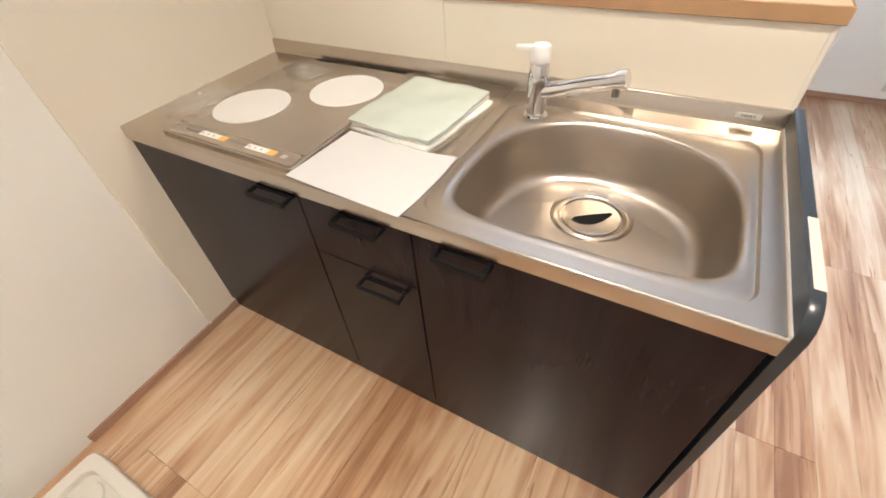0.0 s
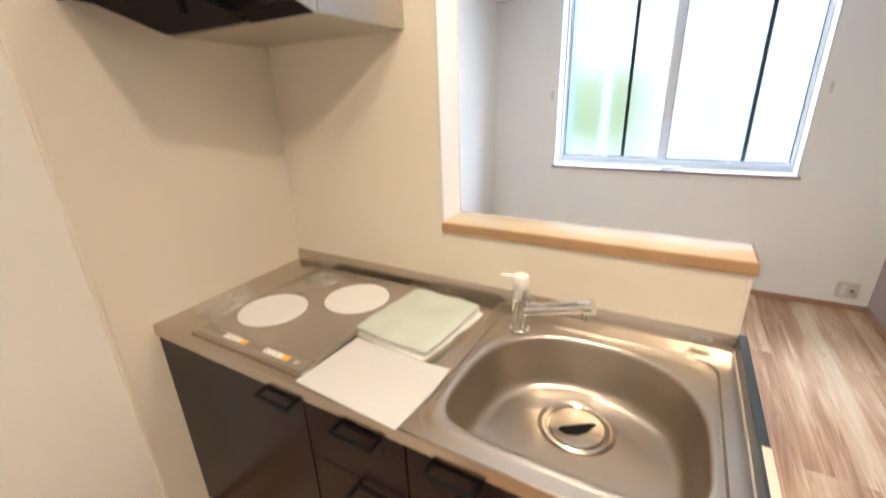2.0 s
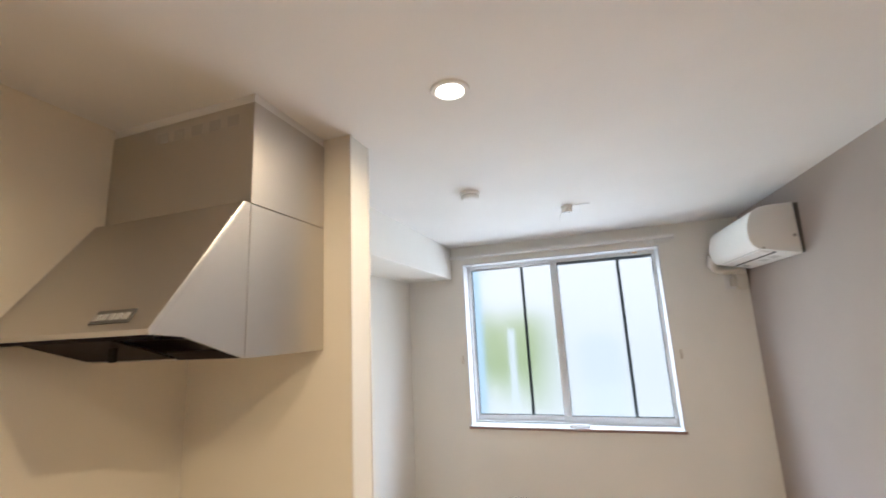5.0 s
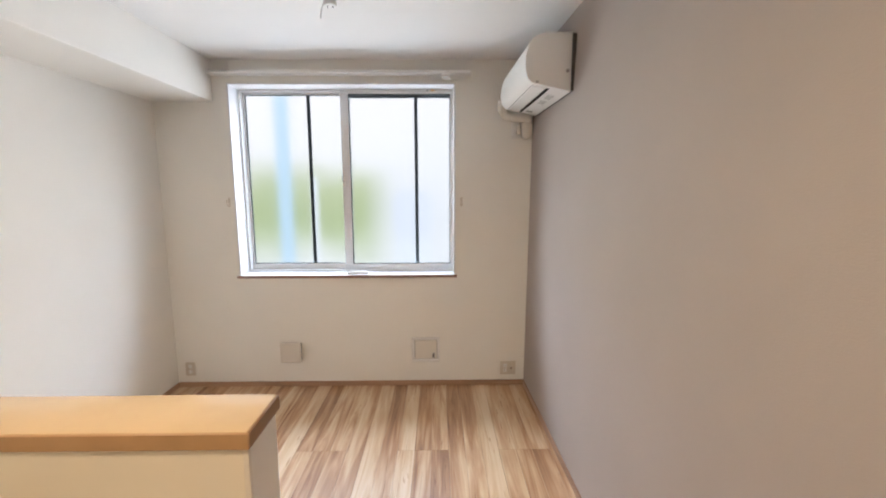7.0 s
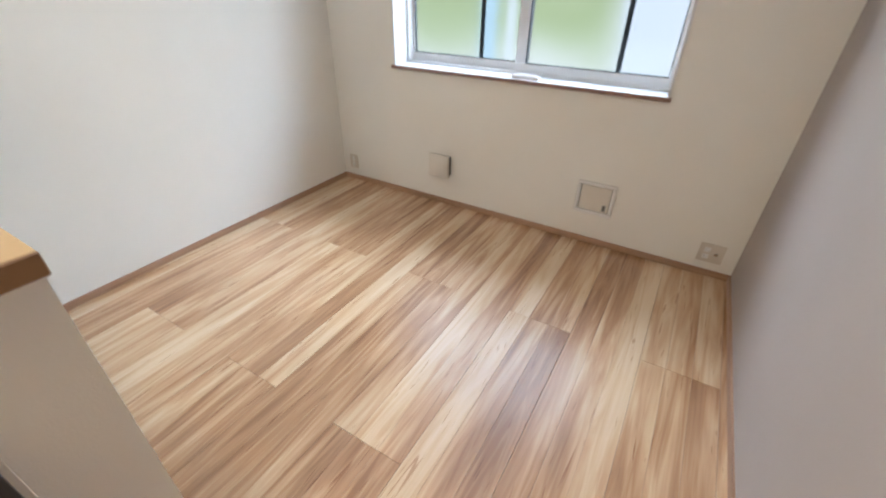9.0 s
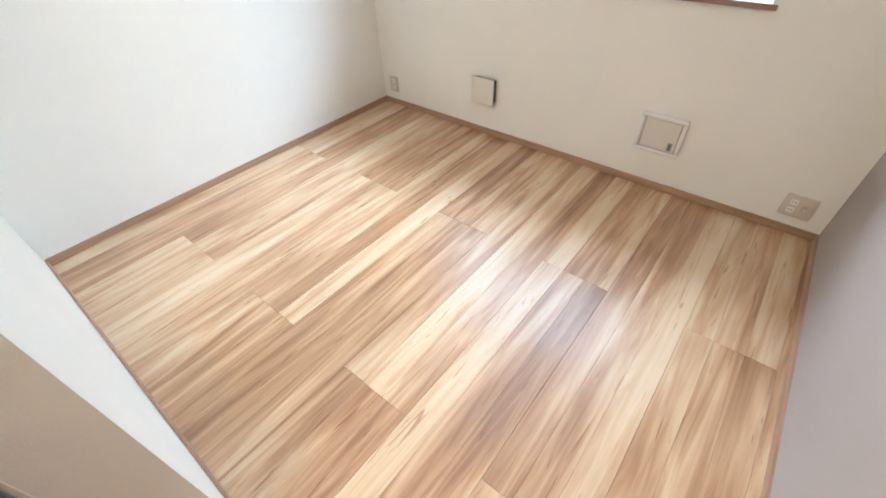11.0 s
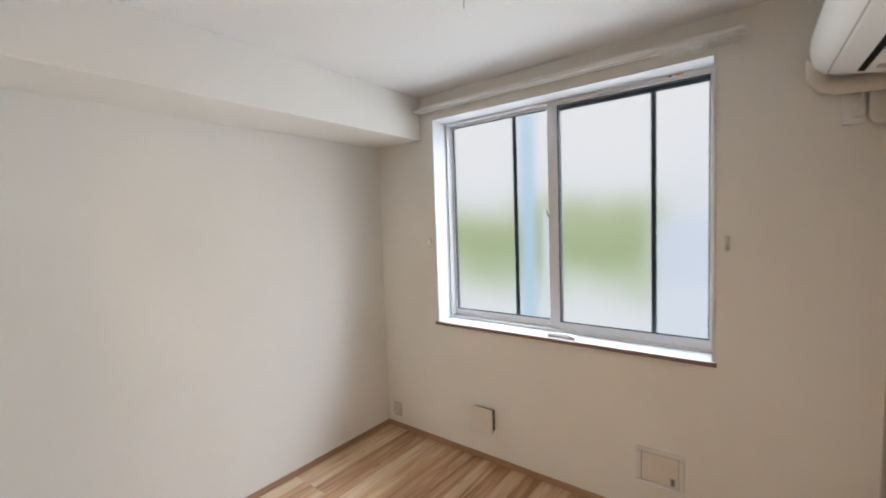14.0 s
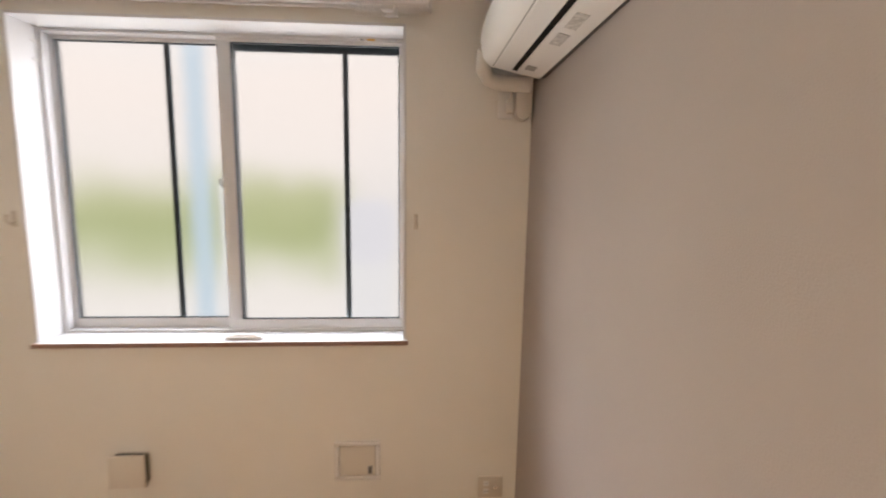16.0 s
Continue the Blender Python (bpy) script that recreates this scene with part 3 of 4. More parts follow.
part("cord", tube([(cx - 0.03, cy, CEIL - 0.02), (cx - 0.042, cy, CEIL - 0.05), (cx - 0.050, cy, CEIL - 0.085), (cx - 0.048, cy, CEIL - 0.10)], 0.0025, 8), M["white_plastic"], rose)
part("tag", box(cx + 0.036, cx + 0.14, cy - 0.012, cy + 0.012, CEIL - 0.004, CEIL - 0.001, 0.001, 1), M["white_plastic"], rose, "flat white tab")

# curtain rail
RZ, RY = 2.374, YN - 0.070
rail = thing("curtain_rail", (0.26, YN, RZ), "white double curtain rail with gathered runners", "curtain rail")
for ry in (RY, RY + 0.042):
    part("track", box(-0.662, 1.196, ry - 0.009, ry + 0.009, RZ - 0.011, RZ + 0.011, 0.003, 2), M["white_plastic"], rail)
    part("end_cap", box(1.196, 1.210, ry - 0.012, ry + 0.012, RZ - 0.017, RZ + 0.014, 0.003, 2), M["white_plastic"], rail)
for bx in (-0.55, 0.27, 1.05):
    br = part("bracket", box(bx - 0.018, bx + 0.018, RY - 0.014, YN, RZ + 0.009, RZ + 0.015, 0.001, 1), M["white_plastic"], rail)
    part("wall_plate", box(bx - 0.018, bx + 0.018, YN - 0.004, YN - 0.0005, RZ - 0.022, RZ + 0.020, 0.001, 1), M["white_plastic"], br)
def runner(x, y):
    """A small glider hanging from the track by its neck, with a ring eye."""
    b_ = box(x - 0.0045, x + 0.0045, y - 0.006, y + 0.006, RZ - 0.018, RZ - 0.010, 0.001, 1)
    box(x - 0.0016, x + 0.0016, y - 0.003, y + 0.003, RZ - 0.036, RZ - 0.018, 0, 1, b_)
    box(x - 0.0020, x + 0.0020, y - 0.007, y + 0.007, RZ - 0.040, RZ - 0.035, 0, 1, b_)
    part("runner", b_, M["white_plastic"], rail)


for k in range(20):
    runner(0.905 + k * 0.0145, RY)
for k in range(18):
    runner(0.885 + k * 0.0165, RY + 0.042)
part("magnet_runner", box(1.000, 1.052, RY - 0.013, RY + 0.013, RZ - 0.034, RZ - 0.011, 0.003, 2), M["white_plastic"], rail)
part("magnet_runner", box(1.010, 1.066, RY + 0.030, RY + 0.054, RZ - 0.040, RZ - 0.011, 0.003, 2), M["white_plastic"], rail)

# tie-back hooks
for hx in (-0.597, 1.145):
    h = thing("tieback_hook", (hx, YN, 1.46), "small white curtain tie-back hook", "hook", "curtain tie-back hooks")
    part("plate", box(hx - 0.009, hx + 0.009, YN - 0.006, YN, 1.425, 1.495, 0.003, 2), M["plate"], h)
    part("hook", tube([(hx, YN - 0.004, 1.445), (hx, YN - 0.026, 1.438), (hx, YN - 0.036, 1.452), (hx, YN - 0.036, 1.480)], 0.006, 10), M["plate"], h)

# slatted fresh-air vent with a stand-off cover
v = thing("air_vent", (-0.187, YN, 0.293), "square white wall vent with a raised cover", "vent")
# dark base: the shade behind the cover is put into its colour
part("base", box(-0.258, -0.112, YN - 0.034, YN, 0.226, 0.361, 0.004, 2), M["dark_grey"], v, "vent base coloured dark as the shade behind the cover")
part("cover", box(-0.268, -0.107, YN - 0.046, YN - 0.032, 0.212, 0.372, 0.006, 3), M["cream_plastic"], v)
for sx, sz in ((-0.24, 0.24), (-0.135, 0.24), (-0.24, 0.345), (-0.135, 0.345)):
    part("spacer", box(sx - 0.008, sx + 0.008, YN - 0.028, YN - 0.012, sz - 0.008, sz + 0.008), M["cream_plastic"], v)

# inspection hatch
h = thing("inspection_hatch", (0.865, YN, 0.30), "square white wall hatch with a small latch", "access panel")
part("frame", ring(0.756, 0.976, 0.198, 0.400, 0.022, YN - 0.018, YN, 0.006), M["white_plastic"], h)
# grey backing colours in the shadow gap between frame and lid
part("backing", box(0.770, 0.962, YN - 0.004, YN - 0.0005, 0.214, 0.386), M["grey_plastic"], h, "grey backing that draws the shadow gap round the lid")
part("lid", box(0.7815, 0.9505, YN - 0.011, YN - 0.003, 0.2235, 0.3745, 0.002, 1), M["cream_plastic"], h)
l = part("latch", box(0.915, 0.937, YN - 0.0145, YN - 0.0105, 0.232, 0.272, 0.003, 2), M["grey_plastic"], h, "grey oval latch")
part("latch_key", box(0.922, 0.930, YN - 0.0165, YN - 0.014, 0.238, 0.266, 0.001, 1), M["dark_grey"], l)


def outlet(x0, x1, z0, z1, y, jack):
    o = thing("wall_outlet", ((x0 + x1) / 2, y, z0), "white wall socket plate" + (" with an aerial jack" if jack else ""), "outlet")
    part("plate", box(x0, x1, y - 0.009, y, z0, z1, 0.003, 2), M["plate"], o)
    cx_, cz_ = (x0 + x1) / 2, (z0 + z1) / 2
    spots = [(cx_, cz_ + 0.022), (cx_, cz_ - 0.022)] if not jack else [(cx_ - 0.022, cz_ + 0.02), (cx_ - 0.022, cz_ - 0.02)]
    for sx, sz in spots:
        f = part("socket", box(sx - 0.014, sx + 0.014, y - 0.0105, y - 0.009, sz - 0.014, sz + 0.014, 0.001, 1), M["white_plastic"], o)
        for dx in (-0.006, 0.006):
            part("slot", box(sx + dx - 0.001, sx + dx + 0.001, y - 0.0112, y - 0.0104, sz - 0.005, sz + 0.005), M["black_plastic"], f, "dark slot")
    if jack:
        part("jack", lathe([(0, -0.018), (0.004, -0.018), (0.004, -0.012), (0.010, -0.012), (0.010, -0.009), (0, -0.009)], (cx_ + 0.024, y, cz_), 16, "y"), M["chrome"], o, "metal aerial jack")
    return o


outlet(1.458, 1.580, 0.086, 0.196, YN, True)
outlet(-1.035, -0.958, 0.096, 0.205, YN, False)

# slim switch plate beside the wall stub
sp = thing("switch_plate", (XL, 1.37, 1.32), "slim white switch plate with a dark button", "switch")
part("plate", box(XL, XL + 0.007, 1.337, 1.372, 1.195, 1.45, 0.002, 1), M["white_plastic"], sp)
part("button", box(XL + 0.007, XL + 0.010, 1.344, 1.356, 1.262, 1.288, 0.001, 1), M["grey_plastic"], sp, "small dark button")

# white sash stop left on the sill
st = thing("sash_stop", (0.34, YN + 0.03, WZ0 + 0.006), "white plastic sash stop lying on the sill", "window stop")
part("body", box(0.262, 0.425, YN + 0.012, YN + 0.058, WZ0 + 0.006, WZ0 + 0.024, 0.006, 3), M["white_plastic"], st)
part("cap", box(0.290, 0.400, YN + 0.018, YN + 0.052, WZ0 + 0.024, WZ0 + 0.029, 0.002, 2), M["white_plastic"], st)

# air conditioner
AY0, AY1 = 2.71, 3.432
ac = thing("air_conditioner", (XR, (AY0 + AY1) / 2, 2.05), "white wall-mounted split air conditioner", "air conditioner")
prof = [(XR - 0.012, 2.342), (1.525, 2.342), (1.480, 2.334), (1.447, 2.316), (1.424, 2.285), (1.410, 2.235), (1.404, 2.185), (1.408, 2.145), (1.420, 2.113), (1.445, 2.090), (XR - 0.012, 2.046)]
part("body", prism(prof, "y", AY0, AY1, 0.006, None, 3), M["white_plastic"], ac)
# dark colour here draws the shadow gap between unit and wall
part("back_plate", box(XR - 0.012, XR + 0.013, AY0 + 0.006, AY1 - 0.006, 2.050, 2.336), M["dark_grey"], ac, "back plate coloured dark as the shadow gap at the wall")


def strip(name, f0, f1, y0, y1, lift, m, label=""):
    """A flat strip laid along the slanted underside of the unit."""
    a, e = Vector((1.445, 0, 2.090)), Vector((XR - 0.012, 0, 2.046))
    run = e - a
    out = Vector((run.z, 0, -run.x)).normalized()
    p0, p1 = a + run * f0, a + run * f1
    quad = [p0 - out * 0.004, p1 - out * 0.004, p1 + out * lift, p0 + out * lift]
    return part(name, prism([(q.x, q.z) for q in quad], "y", y0, y1), m, ac, label)


strip("seam", 0.030, 0.050, AY0 + 0.02, AY1 - 0.02, 0.0012, M["grey_plastic"], "fine grey panel seam")
strip("flap", 0.075, 0.395, AY0 + 0.04, AY1 - 0.035, 0.005, M["white_plastic"])
strip("air_slot", 0.405, 0.500, AY0 + 0.04, AY1 - 0.035, 0.0015, M["black_plastic"], "black air outlet slot")
strip("display", 0.60, 0.78, AY1 - 0.12, AY1 - 0.075, 0.0015, M["grey_plastic"], "small grey display window")
strip("label", 0.62, 0.80, 3.00, 3.09, 0.0012, M["label_soft"], "grey printed label")
strip("label", 0.62, 0.80, 2.86, 2.96, 0.0012, M["label_soft"], "grey printed label")
part("screw_cap", lathe([(0, -0.003), (0.009, -0.003), (0.010, 0), (0, 0)], (1.628, AY0, 2.150), 18, "y"), M["grey_plastic"], ac, "grey screw cap")
part("mark", box(1.462, 1.478, AY0 - 0.0015, AY0 + 0.002, 2.088, 2.100, 0.001, 1), M["label_grey"], ac, "tiny grey mark")

# the unit follows the wall, which is out of square
for piece in ac.children:
    for v in piece.data.vertices:
        v.co.x += 0.030 * (AY1 - (v.co.y + ac.location.y))
        v.co.z += 0.008

# refrigerant pipe wrapped in tape, and the sleeve cap and socket it drops to
pp = thing("refrigerant_pipe", (1.55, 3.53, 2.05), "white taped pipe bend under the air conditioner", "pipe")
part("bend", tube([(1.43, 3.475, 2.155), (1.432, 3.52, 2.115), (1.455, 3.54, 2.085), (1.50, 3.545, 2.070), (1.56, 3.545, 2.066), (1.640, 3.545, 2.064)], 0.034, 16), M["cream_plastic"], pp)
part("neck", tube([(1.43, 3.428, 2.17), (1.43, 3.45, 2.165), (1.43, 3.48, 2.15)], 0.034, 16), M["cream_plastic"], pp)
sk = thing("wall_outlet", (1.545, YN, 1.925), "white socket plate with a plug under the air conditioner", "outlet")
part("plate", box(1.512, 1.580, YN - 0.012, YN, 1.925, 2.040, 0.003, 2), M["white_plastic"], sk)
pl = part("plug", box(1.545, 1.578, YN - 0.045, YN - 0.008, 1.945, 2.005, 0.008, 3), M["cream_plastic"], sk)
part("cable", tube([(1.562, YN - 0.040, 2.0), (1.562, YN - 0.050, 2.025), (1.555, YN - 0.052, 2.045)], 0.006, 8), M["cream_plastic"], pl)
cv = thing("pipe_sleeve_cover", (1.62, YN, 1.92), "rounded cream wall cap over the pipe hole", "pipe cover")
part("cap", prism(rounded(1.583, 1.653, 1.915, 2.06, 0.033), "y", YN - 0.052, YN, 0.008, None, 3), M["cream_plastic"], cv)

# ---- kitchen ----
CT, CX0, CX1, CY0, CY1 = 0.826, XK + 0.005, 0.597, 0.545, YP0 - 0.005
FY = 0.556


def handle(x0, x1, zc, parent):
    """A flat black frame pull that stands out level from the door."""
    b_ = bmesh.new()
    yb, yf = FY - 0.002, 0.516
    box(x0, x1, yf, yf + 0.006, zc - 0.011, zc + 0.004, 0.0015, 1, b_)
    box(x0, x0 + 0.009, yf + 0.006, yb, zc - 0.006, zc + 0.004, 0.0015, 1, b_)
    box(x1 - 0.009, x1, yf + 0.006, yb, zc - 0.006, zc + 0.004, 0.0015, 1, b_)
    box(x0 + 0.009, x1 - 0.009, yb - 0.006, yb, zc - 0.006, zc + 0.004, 0.0015, 1, b_)
    return part("handle", b_, M["black_plastic"], parent, "matt black frame pull")


def cabinet(label, x0, x1, fronts):
    c_ = thing("base_cabinet", ((x0 + x1) / 2, 0.85, 0.0), label, "cabinet", "kitchen base cabinets")
    b_ = bmesh.new()
    top = 0.60 if x1 > 0.3 else 0.785
    box(x0 + 0.0005, x1 - 0.0005, FY + 0.018, CY1 - 0.01, 0.055, top, bm=b_)
    part("body", b_, M["cabinet"], c_)
    if x1 > 0.3:
        part("rail", box(x0 + 0.001, x1 - 0.001, FY + 0.018, FY + 0.036, 0.60, 0.785), M["cabinet"], c_)
    part("plinth", box(x0, x1, FY + 0.006, FY + 0.020, 0.0, 0.052), M["cabinet"], c_)
    for kind, z0, z1, hx0, hx1, hz in fronts:
        f = part(kind, box(x0 + 0.002, x1 - 0.002, FY - 0.002, FY + 0.017, z0, z1, 0.0012, 1), M["cabinet"], c_)
        handle(hx0, hx1, hz, f)
    return c_


cabinet("glossy dark brown cooktop cabinet with one door", CX0, -0.343, [("door", 0.054, 0.783, -0.486, -0.361, 0.768)])
cabinet("glossy dark brown unit with two drawers", -0.343, -0.031, [("drawer", 0.606, 0.783, -0.223, -0.097, 0.765), ("drawer", 0.054, 0.602, -0.196, -0.067, 0.572)])
cabinet("glossy dark brown sink cabinet with one door", -0.031, 0.594, [("door", 0.054, 0.783, 0.034, 0.155, 0.767)])

# slate end panel with a rounded front corner
ep = thing("end_panel", (0.606, 0.87, 0.0), "slate end panel closing the kitchen counter", "end panel")
pts = [(CY1, 0.0), (CY1, 0.876)]
for i in range(9):
    a = radians(90 + 90 * i / 8)
    pts.append((0.548 + 0.05 + 0.05 * math.cos(a), 0.826 + 0.05 * math.sin(a)))
pts.append((0.548, 0.0))
part("panel", prism(pts, "x", 0.5985, 0.618, 0.0015), M["panel_dark"], ep)
part("tape", box(0.604, 0.6186, 0.605, 0.775, 0.8745, 0.8768), M["peach"], ep, "peach protective tape")
part("seal", box(0.5955, 0.5985, CY0 + 0.004, CY1, 0.822, 0.832), M["cream_plastic"], ep, "pale sealing bead")

# ---- steel worktop with its basin ----
wt = thing("steel_worktop", (-0.2, 0.87, 0.79), "brushed stainless steel worktop with a moulded sink", "worktop")
SX, SYC, SA, SF, SB = 0.268, 0.805, 0.272, 0.198, 0.272
NS = 96


def basin_loop(inset, z, drop=0.0):
    """The basin's outline: straight in front, arched behind."""
    loop = []
    for i in range(NS):
        a = 2 * math.pi * i / NS
        c_, s_ = math.cos(a), math.sin(a)
        ex = 5.0 if s_ < 0 else 2.35
        b_ = (SF if s_ < 0 else SB) - inset
        x = (SA - inset) * math.copysign(abs(c_) ** (2 / ex), c_)
        y = b_ * math.copysign(abs(s_) ** (2 / ex), s_)
        loop.append((SX + x, SYC + y, z))
    return loop


def rim_loop(x0, x1, y0, y1, r, z):
    """A rounded rectangle met by rays from the basin's centre through its outline."""
    out = []
    for (px, py, _) in basin_loop(0, 0):
        dx, dy = px - SX, py - SYC
        lo, hi = 0.0, 4.0
        for _k in range(30):
            m_ = (lo + hi) / 2
            x, y = SX + dx * m_, SYC + dy * m_
            qx = max(x0 + r - x, x - (x1 - r), 0)
            qy = max(y0 + r - y, y - (y1 - r), 0)
            inside = (qx * qx + qy * qy <= r * r) if (qx > 0 and qy > 0) else (x0 <= x <= x1 and y0 <= y <= y1)
            lo, hi = (m_, hi) if inside else (lo, m_)
        out.append((SX + dx * lo, SYC + dy * lo, z))
    return out


def loops_mesh(loops, cap=False):
    b_ = bmesh.new()
    rings_ = [[b_.verts.new(p) for p in lp] for lp in loops]
    for a, c_ in zip(rings_, rings_[1:]):
        for i in range(NS):
            j = (i + 1) % NS
            b_.faces.new((a[i], a[j], c_[j], c_[i]))
    if cap:
        b_.faces.new(rings_[-1])
    return b_


RX0, RX1, RY0, RY1 = -0.030, 0.560, 0.580, 1.110
outer = []
for (px, py, _) in rim_loop(RX0, RX1, RY0, RY1, 0.0005, 0):
    # send each rim point on to the edge of the sink's end of the slab
    dx, dy = px - SX, py - SYC
    k = min(((CX1 - SX) / dx) if dx > 1e-9 else 9e9, ((-0.06 - SX) / dx) if dx < -1e-9 else 9e9, ((CY1 - SYC) / dy) if dy > 1e-9 else 9e9, ((CY0 + 0.004 - SYC) / dy) if dy < -1e-9 else 9e9)
    outer.append((SX + dx * k, SYC + dy * k, CT))
loops = [outer, rim_loop(RX0, RX1, RY0, RY1, 0.05, CT), rim_loop(RX0 + 0.004, RX1 - 0.004, RY0 + 0.004, RY1 - 0.004, 0.048, CT - 0.006), rim_loop(RX0 + 0.009, RX1 - 0.009, RY0 + 0.009, RY1 - 0.009, 0.046, CT - 0.0065), rim_loop(RX0 + 0.015, RX1 - 0.015, RY0 + 0.015, RY1 - 0.015, 0.044, CT - 0.0045)]
loops += [basin_loop(0.0, CT - 0.006), basin_loop(0.004, CT - 0.009), basin_loop(0.008, CT - 0.017), basin_loop(0.014, CT - 0.08), basin_loop(0.020, CT - 0.132), basin_loop(0.023, CT - 0.144), basin_loop(0.029, CT - 0.154), basin_loop(0.037, CT - 0.161), basin_loop(0.047, CT - 0.1650), basin_loop(0.058, CT - 0.1662)]
DX, DY, DZ = 0.262, 0.914, CT - 0.172
dl = [(DX + 0.100 * math.cos(2 * math.pi * i / NS), DY + 0.100 * math.sin(2 * math.pi * i / NS), DZ + 0.003) for i in range(NS)]
dl2 = [(DX + 0.094 * math.cos(2 * math.pi * i / NS), DY + 0.094 * math.sin(2 * math.pi * i / NS), DZ - 0.002) for i in range(NS)]
dl3 = [(DX + 0.090 * math.cos(2 * math.pi * i / NS), DY + 0.090 * math.sin(2 * math.pi * i / NS), DZ - 0.004) for i in range(NS)]
loops += [dl, dl2, dl3]
part("basin", loops_mesh(loops, True), M["sink_steel"], wt, "satin steel sink basin")
bm = bmesh.new()
vs = [bm.verts.new(p) for p in ((CX0, CY0 + 0.004, CT), (-0.06, CY0 + 0.004, CT), (-0.06, CY1, CT), (CX0, CY1, CT))]
bm.faces.new(vs)
ret = bmesh.ops.extrude_face_region(bm, geom=bm.faces[:])
for v_ in [g for g in ret["geom"] if isinstance(g, bmesh.types.BMVert)]:
    v_.co.z -= 0.02
part("slab", bm, M["steel"], wt)
part("front_edge", prism([(CY0 + 0.004, CT), (CY0 + 0.001, CT - 0.001), (CY0, CT - 0.004), (CY0, 0.788), (CY0 + 0.006, 0.786), (CY0 + 0.02, 0.786), (CY0 + 0.02, CT - 0.02), (CY0 + 0.008, CT - 0.01)], "x", CX0, CX1), M["steel"], wt)
part("upstand", prism([(CY1 - 0.014, CT), (CY1 - 0.012, CT + 0.006), (CY1 - 0.010, CT + 0.040), (CY1 - 0.007, CT + 0.045), (CY1, CT + 0.045), (CY1, CT - 0.002)], "x", CX0, CX1), M["steel"], wt, "low steel upstand along the wall")
badge = part("badge", box(0.494, 0.546, CY1 - 0.0130, CY1 - 0.0105, CT + 0.016, CT + 0.030, 0.001, 1), M["label_grey"], wt, "small white maker's label")
for k in range(5):
    part("print", box(0.506 + 0.006 * k, 0.5095 + 0.006 * k, CY1 - 0.0136, CY1 - 0.0128, CT + 0.0205, CT + 0.0255), M["dark_grey"], badge, "dark printed mark")

# drain basket lid
dr = thing("drain_cover", (DX, DY, DZ), "round satin steel drain cover in the sink", "drain cover")
part("collar", lathe([(0.090, -0.004), (0.089, 0.002), (0.083, 0.004), (0.076, 0.001), (0.075, -0.006)], (DX, DY, DZ), 48), M["steel"], dr)
part("lid", lathe([(0, 0.002), (0.060, 0.003), (0.070, 0.001), (0.0715, -0.004), (0, -0.004)], (DX, DY, DZ), 48), M["steel"], dr)
half = [(DX - 0.040, DY - 0.036), (DX - 0.036, DY - 0.020), (DX, DY + 0.006), (DX + 0.040, DY + 0.032), (DX + 0.046, DY + 0.026), (DX + 0.030, DY - 0.010), (DX + 0.010, DY - 0.032), (DX - 0.015, DY - 0.042)]
part("opening", prism(half, "z", DZ + 0.0015, DZ + 0.0036), M["black_plastic"], dr, "dark wedge-shaped opening")

# tap
TX, TY = 0.052, 1.045
tp = thing("mixer_tap", (TX, TY, CT), "chrome single-lever mixer tap with a white lever", "tap")
part("base", lathe([(0, -0.004), (0.031, -0.004), (0.031, 0.004), (0.028, 0.007), (0, 0.007)], (TX, TY, CT), 32), M["chrome"], tp)
part("body", lathe([(0.0235, 0.004), (0.025, 0.05), (0.0255, 0.09), (0.0235, 0.130), (0.021, 0.134), (0, 0.134)], (TX, TY, CT), 32), M["chrome"], tp)
d = Vector((0.200, -0.018, 0.066))
s0 = Vector((TX, TY, CT + 0.062))
part("spout", tube([s0 + d * 0.06, s0 + d * 0.5, s0 + d * 0.94], 0.0185, 24), M["chrome"], tp)
e_ = s0 + d
bm = tube([s0 + d * 0.93, s0 + d * 1.03], 0.0215, 28)
part("spout_head", bm, M["chrome"], tp)
part("nozzle", lathe([(0.010, -0.034), (0.011, -0.014), (0.011, 0.0), (0, 0.0), (0, -0.034)], (e_.x - 0.014, e_.y, e_.z - 0.006), 20), M["chrome"], tp)
lv = part("lever_cap", lathe([(0.021, 0.135), (0.0225, 0.139), (0.0225, 0.170), (0.020, 0.174), (0, 0.175)], (TX, TY, CT), 32), M["white_plastic"], tp, "white plastic lever cap")
part("lever", prism([(TX - 0.058, TY - 0.012), (TX - 0.060, TY - 0.004), (TX - 0.015, TY + 0.010), (TX - 0.012, TY - 0.012)], "z", CT + 0.160, CT + 0.171, 0.002), M["white_plastic"], lv)

# cooktop
IZ = CT + 0.013
IX0, IX1, IY0, IY1 = -0.845, -0.362, 0.572, 1.135
ih = thing("induction_cooktop", (-0.6, 0.85, CT), "taupe glass two-zone induction cooktop with protective film", "cooktop")
part("rim", prism(rounded(IX0, IX1, IY0, IY1, 0.012), "z", CT + 0.0005, IZ - 0.004, 0.002), M["steel"], ih, "steel cooktop rim")
part("glass", prism(rounded(IX0 + 0.004, IX1 - 0.005, IY0 + 0.055, IY1 - 0.004, 0.010), "z", IZ - 0.006, IZ, 0.0015), M["ih_glass"], ih)
cp = part("control_strip", prism(rounded(IX0 + 0.03, IX1 - 0.005, IY0 + 0.006, IY0 + 0.052, 0.008), "z", IZ - 0.006, IZ + 0.001, 0.002), M["ih_glass"], ih)
